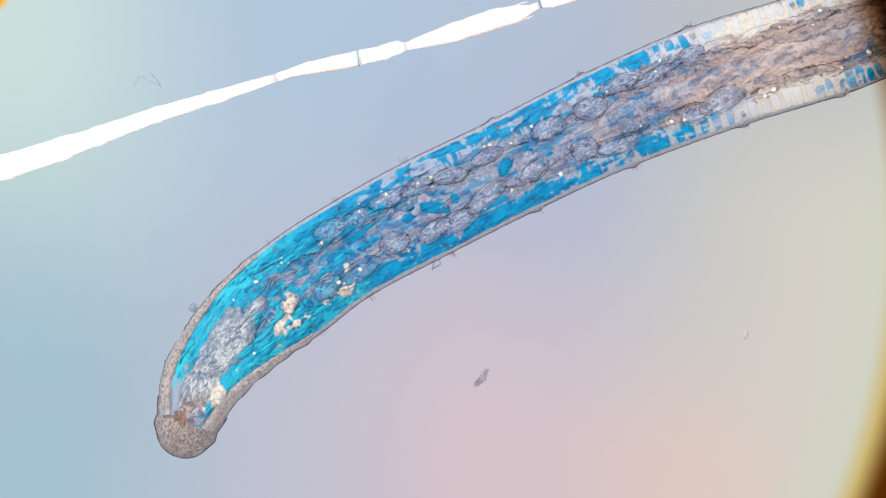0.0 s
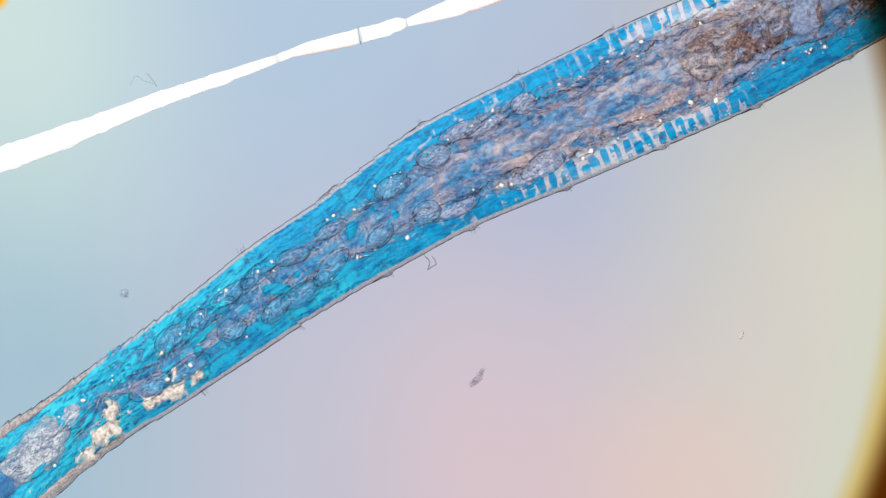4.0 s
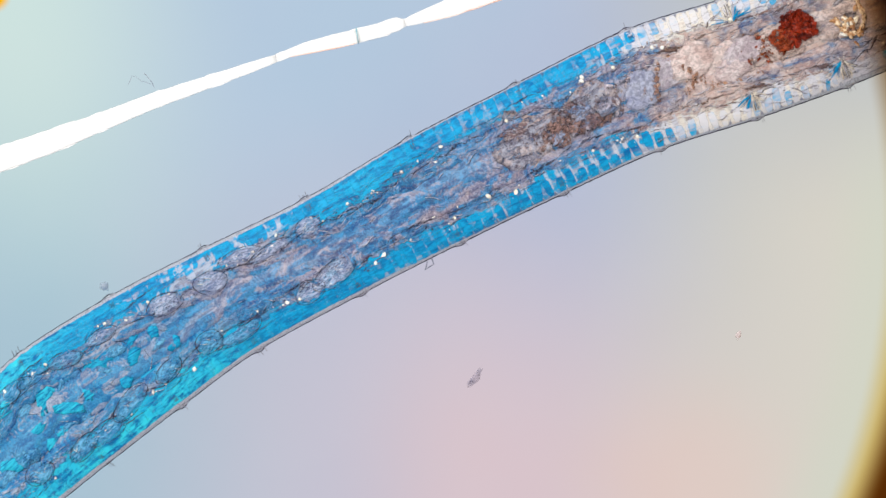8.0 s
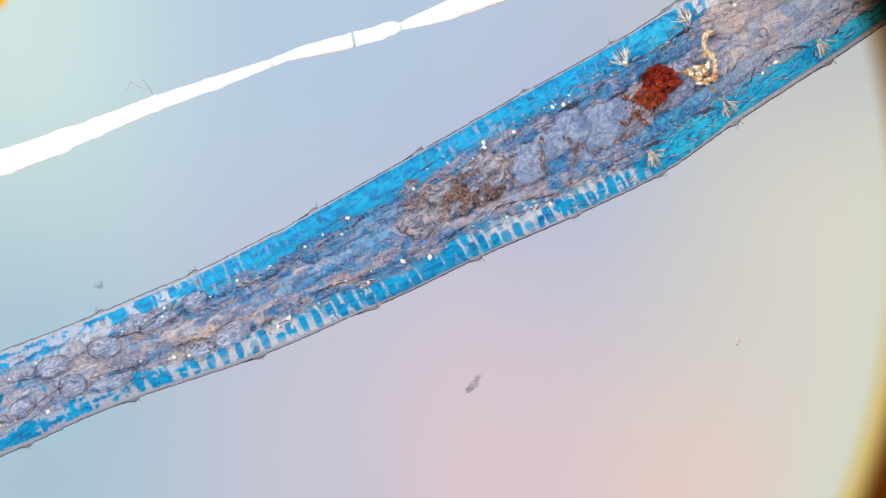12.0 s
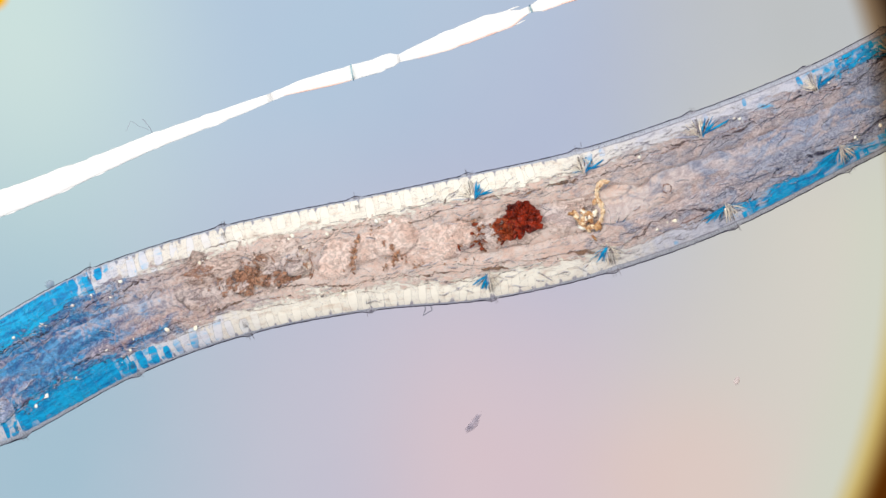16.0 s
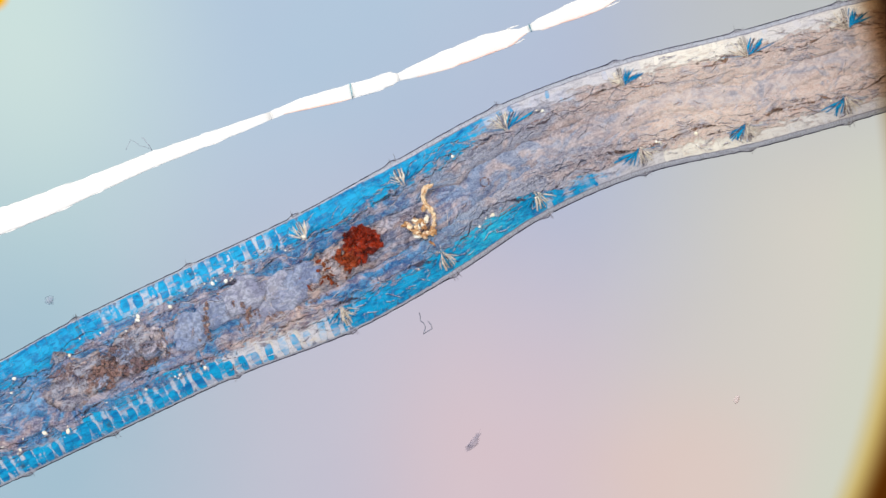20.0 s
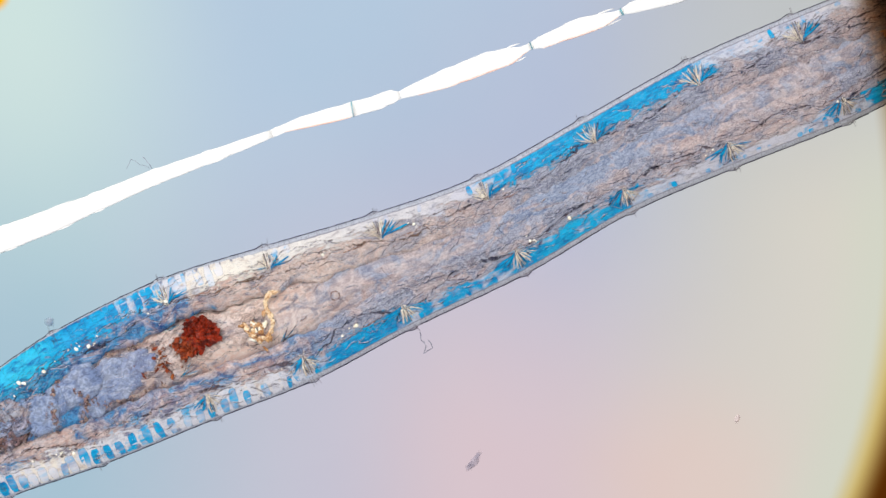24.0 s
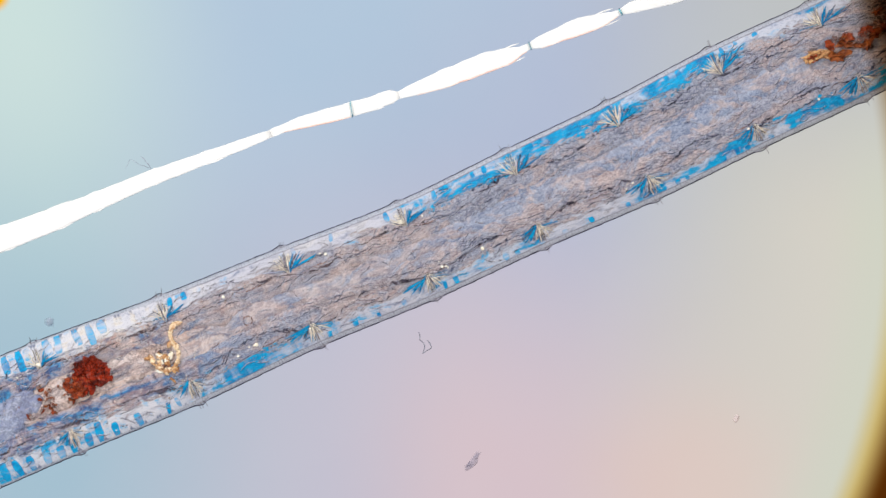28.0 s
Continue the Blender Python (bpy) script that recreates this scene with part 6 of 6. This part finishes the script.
                k, core, c = inside(u0 + (u1 - u0) * f + rnd.gauss(0, 0.018), max(-62, min(62, y0 + (y1 - y0) * f + rnd.gauss(0, 3.2))), 7.5)
                s = Soup(k)
                r = rnd.uniform(0.9, 3.4)
                s.lump(c, (r * rnd.uniform(1, 1.9), r, 1.6), rnd.uniform(0, 60), 0.5, 5, 9, rnd.uniform(0, 3))
                part("granule", s, (BROWN, TAN, UMBER)[i % 3], core)
    for i in range(20):
        k, core, c = inside(rnd.gauss(8.15, 0.20), rnd.gauss(0, 18), 3.5)
        s = Soup(k)
        s.lump(c, (rnd.uniform(12, 26), rnd.uniform(8, 16), 3), rnd.uniform(0, 60), 0.5, 7, 12, rnd.uniform(-0.6, 0.9))
        part("gut_coil", s, (BROWN, SMOKE, UMBER)[i % 3], core, "brown coiled gut")
    for i in range(330):
        k, core, c = inside(rnd.gauss(8.12, 0.24), rnd.gauss(0, 22), 1.5)
        s = Soup(k)
        s.lump((c[0], c[1], c[2] + 2.5), (rnd.uniform(1.2, 3.4), rnd.uniform(0.9, 2), 1.2), rnd.uniform(0, 60), 0.6, 5, 8, rnd.uniform(0, 3))
        part("granule", s, (TAN, UMBER, BROWN, UMBER, PALE_STRAND)[i % 5], core)

    # the pale pocket of gut round the food
    for u, y, rx, ry in ((9.86, 2, 40, 24), (10.08, 6, 46, 34), (10.34, 8, 44, 40), (10.62, 4, 40, 34), (10.84, 4, 40, 36)):
        k, core, c = inside(u, y, -4.0)
        s = Soup(k)
        s.lump(c, (rx, ry, 6), u * 5, 0.3, 8, 16, 0.2)
        part("gut_pocket", s, CELL, core, "pale granular pocket of gut")
        for way in (1, -1):
            s = Soup(k)
            s.tube([on_core(k, c[0] - 26 + 7 * j, max(-62, min(62, y + way * (ry + 3) + 3 * math.sin(j * 1.3 + u * 9))), 1.0) for j in range(9)], [0.3 + 1.4 * abs(noise.noise(Vector((j * 0.6, u * 3, way)))) for j in range(9)], 5, 0.6)
            part("tissue_strand", s, SEAM, core)

    # rust-red clot of many grains, with its crumbling ochre tail
    k, core, c = inside(10.27, 15, 4)
    for dx, dy, rx, ry in ((10, 2, 24, 26), (-8, -10, 16, 18), (18, 16, 12, 12), (20, -10, 13, 15)):
        s = Soup(k)
        s.lump((c[0] + dx, c[1] + dy, c[2] - 4), (rx, ry, 11), rnd.uniform(0, 60), 0.4, 9, 16, rnd.uniform(0, 3))
        part("clot", s, CLOT, core, "rust-red food clot", False)
    for i in range(74):
        w, far_out = rnd.uniform(0, 6.28), math.sqrt(rnd.random())
        dx, dy = 8 + 32 * far_out * math.cos(w), 33 * far_out * math.sin(w) - 1
        if i % 3 == 0:
            dx, dy = rnd.gauss(-24, 9), rnd.gauss(-10, 12)
        s = Soup(k)
        s.lump((c[0] + dx, c[1] + dy, c[2] + rnd.uniform(1, 6)), (rnd.uniform(4, 10), rnd.uniform(3, 7), 5), rnd.uniform(0, 60), 0.6, 6, 10, rnd.uniform(0, 3))
        part("clot", s, (EMBER, CLOT, CLOT)[i % 3] if dx > -14 else (EMBER, RUST, EMBER)[i % 3], core, "rust-red food clot", False)
    for i in range(90):
        u, y = 10.22 - abs(rnd.gauss(0.20, 0.14)), rnd.gauss(0, 13)
        k, core, c = inside(u, y, 2)
        s = Soup(k)
        s.lump(c, (rnd.uniform(2, 7), rnd.uniform(1.5, 4), 2.5), rnd.uniform(0, 60), 0.6, 6, 10, rnd.gauss(0, 0.6))
        part("food_crumb", s, (TAN, RUST, EMBER, RUST, BROWN, PINK)[i % 6], core, "tan food crumb")
    # golden hooked crystal behind it
    k, core, c = inside(10.89, 6, 5)
    hook = [(-30, 0), (-28, -18), (-16, -32), (2, -34), (14, -22), (20, -6), (15, 10), (18, 26), (30, 36), (42, 32)]
    for (x0, y0), (x1, y1) in zip(hook, hook[1:]):
        s = Soup(k)
        s.lump((c[0] + (x0 + x1) / 2, c[1] + (y0 + y1) / 2, c[2]), (10, rnd.uniform(2.6, 5.5), 5), rnd.uniform(0, 60), 0.6, 6, 9, math.atan2(y1 - y0, x1 - x0))
        part("golden_crystal", s, GOLD, core, "golden refractive crystal", False)
    for i in range(34):
        s = Soup(k)
        s.lump((c[0] + rnd.gauss(-10, 13), c[1] + rnd.gauss(-16, 12), c[2] - 1), (rnd.uniform(3, 10), rnd.uniform(3, 6), 4), rnd.uniform(0, 60), 0.5, 5, 8, rnd.uniform(0, 3))
        part("golden_crystal", s, (OCHRE, BROWN, GOLD, STRAND, OCHRE, DROPLET)[i % 6], core)
    # the second string of rust-brown food
    for i in range(34):
        u = 16.72 + 1.5 * i / 34
        k, core, c = inside(u, 6 + rnd.gauss(0, 9) * (0.5 + min(1, i / 8)), 4)
        s = Soup(k)
        s.lump(c, (rnd.uniform(8, 20), rnd.uniform(4, 9), 6), rnd.uniform(0, 60), 0.75, 9, 15, rnd.gauss(0, 0.6))
        part("clot", s, OCHRE if i in (0, 2, 3) else (RUST, EMBER, RUST, BROWN)[i % 4], core, "rust-brown food string", False)
    # thin septa across the body at the joints
    for k in range(2, 18):
        s0 = nearest(k + 0.1)
        s = Soup(s0)
        half = core_half(s0)
        s.tube([on_core(s0, -18 + 7 * math.sin(j * 0.7 + k) + 4 * noise.noise(Vector((j, k, 0))), half * (-0.92 + 1.84 * j / 12), 0.6) for j in range(13)], [0.25 + 0.3 * abs(math.sin(j * 1.3 + k)) for j in range(13)], 4)
        part("septum", s, STRAND, cores[s0])
    # small ring-shaped cell in the gut
    k, core, c = inside(11.55, -4, 3)
    s = Soup(k)
    s.tube([(c[0] + 8 * math.cos(j * math.pi / 6), c[1] + 8 * math.sin(j * math.pi / 6), c[2]) for j in range(13)], 1.6, 5)
    part("ring_cell", s, BROWN, core, "small brown ring")


build_worm()


# ---- the white fibre ----
STAGE = [(0, 632, 103, -3.2), (1, 631, 103, -3.2), (1.5, 633, 80, -2.3), (1.9, 637, 65, -1.3), (3.5, 635, 64, -1.3), (7, 631, 64, -1.3), (11, 626, 64, -1.3),
         (11.5, 624, 66, -1.2), (13.5, 622, 107, -0.2), (14, 622, 124, 0.1), (14.5, 622, 129, 0.1), (19, 619, 129, 0.1), (19.5, 619, 144, 0.1),
         (20, 620, 162, 0), (20.5, 622, 174, 0), (22.5, 622, 194, 0), (28, 620, 194, 0)]
GRIT = [(0, 850, 668), (2, 845, 668), (6, 841, 668), (11, 835, 668), (11.5, 835, 671), (13.5, 835, 727), (14, 836, 744), (14.5, 836, 749),
        (19, 832, 749), (19.5, 833, 764), (20, 835, 782), (20.5, 835, 795), (22.5, 836, 816), (28, 834, 816)]


def drift(ob, rows, z=0.0):
    """The thing keeps its turn and is carried by the slide."""
    x0, y0 = place(rows[-1][1], rows[-1][2], z)
    path = []
    for t, px, py in rows:
        x, y = place(px, py, z)
        path.append((t, pose(x - x0, y - y0, 0)))
    MOVES.append((ob, path))


def plan(px, py):
    return px - 784, 441 - py


def turned(ob, rows, px, py):
    """As drift, with a turn (degrees) about the point (px, py) of the plan."""
    path = []
    x0, y0 = place(px, py)
    for t, x, y, w in rows:
        mx, my = place(x, y)
        path.append((t, pose(mx, my, 0, 0, 0, w) @ pose(-x0, -y0, 0)))
    MOVES.append((ob, path))


def white_fibre():
    line = [(-160, 486, 23), (-60, 448, 23), (0, 425, 23), (90, 391, 21), (160, 362, 17), (265, 317, 14), (360, 282, 12), (430, 256, 10), (480, 237, 7), (500, 228, 7),
            (530, 218, 10), (580, 205, 13), (612, 197, 13), (622, 194, 13), (660, 184, 13), (692, 172, 12), (706, 169, 7), (720, 164, 10),
            (780, 142, 16), (850, 115, 18), (900, 99, 15), (922, 90, 7), (938, 82, 6), (955, 76, 11), (1010, 53, 15), (1060, 37, 13), (1084, 28, 7),
            (1098, 22, 5), (1115, 15, 10), (1180, -3, 14), (1260, -30, 15), (1400, -75, 15)]
    thing = tagged(new("fibre"), "bright white jointed plant fibre lying across the slide", "fibre")
    cuts = [0, 8, 13, 16, 22, 27, len(line) - 1]
    for a, b in zip(cuts, cuts[1:]):
        s = Soup(0)
        pts, rad = [], []
        for i in range(a, b):
            (x0, y0, r0), (x1, y1, r1) = line[i], line[i + 1]
            m = max(2, int((x1 - x0) / 14))
            for j in range(m + (i == b - 1)):
                w = j / m
                px, py = plan(x0 + (x1 - x0) * w, y0 + (y1 - y0) * w)
                r = r0 + (r1 - r0) * w
                pts.append((px, py, 9))
                rad.append(0.98 * r * (1 + 0.10 * noise.noise(Vector((px * 0.06, py * 0.06, 2)))))
        s.tube(pts, rad, 14, 0.10)
        part("strand", s, FIBRE, thing)
        # added pinkish strand: the refracted colour fringe of the lower edge, as plain colour
        if a in (8, 16, 22):
            s = Soup(0)
            step = range(len(pts) // 5, len(pts) - 1)
            s.tube([(pts[q][0] + rad[q] * 0.33, pts[q][1] - rad[q] * 0.95, 10) for q in step], [0.5 + 0.9 * math.sin(3.1 * (q - step[0] + 0.5) / len(step)) for q in step], 5)
            part("rim", s, FRINGE, thing, "reddish strand painting the refracted colour fringe")
    rnd = random.Random(5)
    for i in (1, 2, 3, 4, 5, 6, 8, 10, 12, 14, 16, 18, 19, 20, 22, 24, 25, 27, 28):
        for way in (1, -1):
            x, y, r = line[i]
            x1, y1, r1 = line[i + 1]
            dx, dy = (x1 - x) / math.hypot(x1 - x, y1 - y), (y1 - y) / math.hypot(x1 - x, y1 - y)
            span, far_end = rnd.uniform(22, 60), 0.96 * r * way
            s, pts = Soup(0), []
            for f in (0.0, 0.3, 0.6, 0.85, 1.0):
                off = far_end + way * (1.4 * math.sin(3.1 * f) - 1.4) + rnd.uniform(-0.3, 0.3)
                px, py = plan(x + dx * span * (f - 0.2) - dy * off, y + dy * span * (f - 0.2) + dx * off)
                pts.append((px, py, 9))
            s.tube(pts, [0.3, 1.1, 1.4, 0.8, 0.3], 6, 0.3)
            part("wisp", s, FIBRE, thing)
    for i, (bend, r) in ((13, (0.6, 0.8)), (22, (0.6, 0.9)), (27, (0.7, 1.6))):
        x, y, rr = line[i]
        px, py = plan(x, y)
        s = Soup(0)
        s.tube([(px - bend * 4, py + rr * 1.1, 9), (px - 1, py + rr * 0.4, 10 + rr * 0.36), (px + 1, py - rr * 0.4, 10 + rr * 0.36), (px + bend * 4, py - rr * 1.1, 9)], r, 6)
        part("joint", s, NODE, thing, "thin blue joint line")
    turned(thing, STAGE, 620, 194)


def speck(name, label, px, py, rx, ry, turn, rows, material, category="speck", seed=1.0, lumps=3):
    ob = tagged(new(name), label, category)
    x, y = plan(px, py)
    s = Soup(0)
    s.lump((x, y, 1 + ry * 0.4), (rx, ry, ry * 0.5), seed, 0.3, 9, 16, turn)
    part("grain", s, material, ob)
    if lumps > 2:
        s = Soup(0)
        s.lump((x - rx * 0.5 * math.cos(turn) - 3, y - rx * 0.5 * math.sin(turn) + 2, 2 + ry * 0.3), (rx * 0.45, ry * 0.5, ry * 0.4), seed + 5, 0.4, 7, 12, turn)
        part("grain", s, material, ob)
    drift(ob, rows)


def shard(label, pts, rows, r=1.3):
    """A clear splinter of which only the edges show."""
    ob = tagged(new("shard"), label, "debris")
    for a, b in zip(pts, pts[1:]):
        s = Soup(0)
        (x0, y0), (x1, y1) = plan(*a), plan(*b)
        s.tube([(x0, y0, 3), ((x0 + x1) / 2 + 1, (y0 + y1) / 2 + 1, 4), (x1, y1, 3)], [r * 0.7, r, r * 0.6], 5)
        part("edge", s, GLASSY, ob)
    drift(ob, rows)


white_fibre()
speck("speck", "dark elongated grain of dirt on the slide", 838, 815, 22, 7, math.radians(55), GRIT, SPECK, seed=2.0)
speck("speck", "faint small grain of dirt on the slide", 1303, 741, 8, 5, math.radians(60), GRIT, FAINT, seed=3.0, lumps=2)
shard("clear triangular splinter beside the fibre", [(222, 300), (230, 282), (246, 292), (264, 298)], GRIT, 0.55)
shard("thin clear hair stub beside the fibre", [(250, 278), (258, 286), (269, 303)], GRIT, 0.9)
shard("small clear hooked fragment beside the worm", [(741, 588), (743, 602), (752, 612), (748, 626), (764, 616), (756, 602)], GRIT, 1.2)
speck("floating_speck", "small blurred dark speck near the worm", 88, 570, 9, 8.5, 0.3,
      [(0, 342, 545), (1, 345, 541), (2, 220, 515), (3.5, 222, 520), (5.5, 205, 512), (8, 185, 507), (11.5, 181, 505), (14, 115, 500), (17, 88, 505), (19, 88, 505),
       (20.5, 88, 550), (22.5, 88, 570), (28, 88, 570)], HAZE, seed=4.0, lumps=2)


def motions():
    for ob, rows in MOVES:
        walk(ob, rows)


motions()
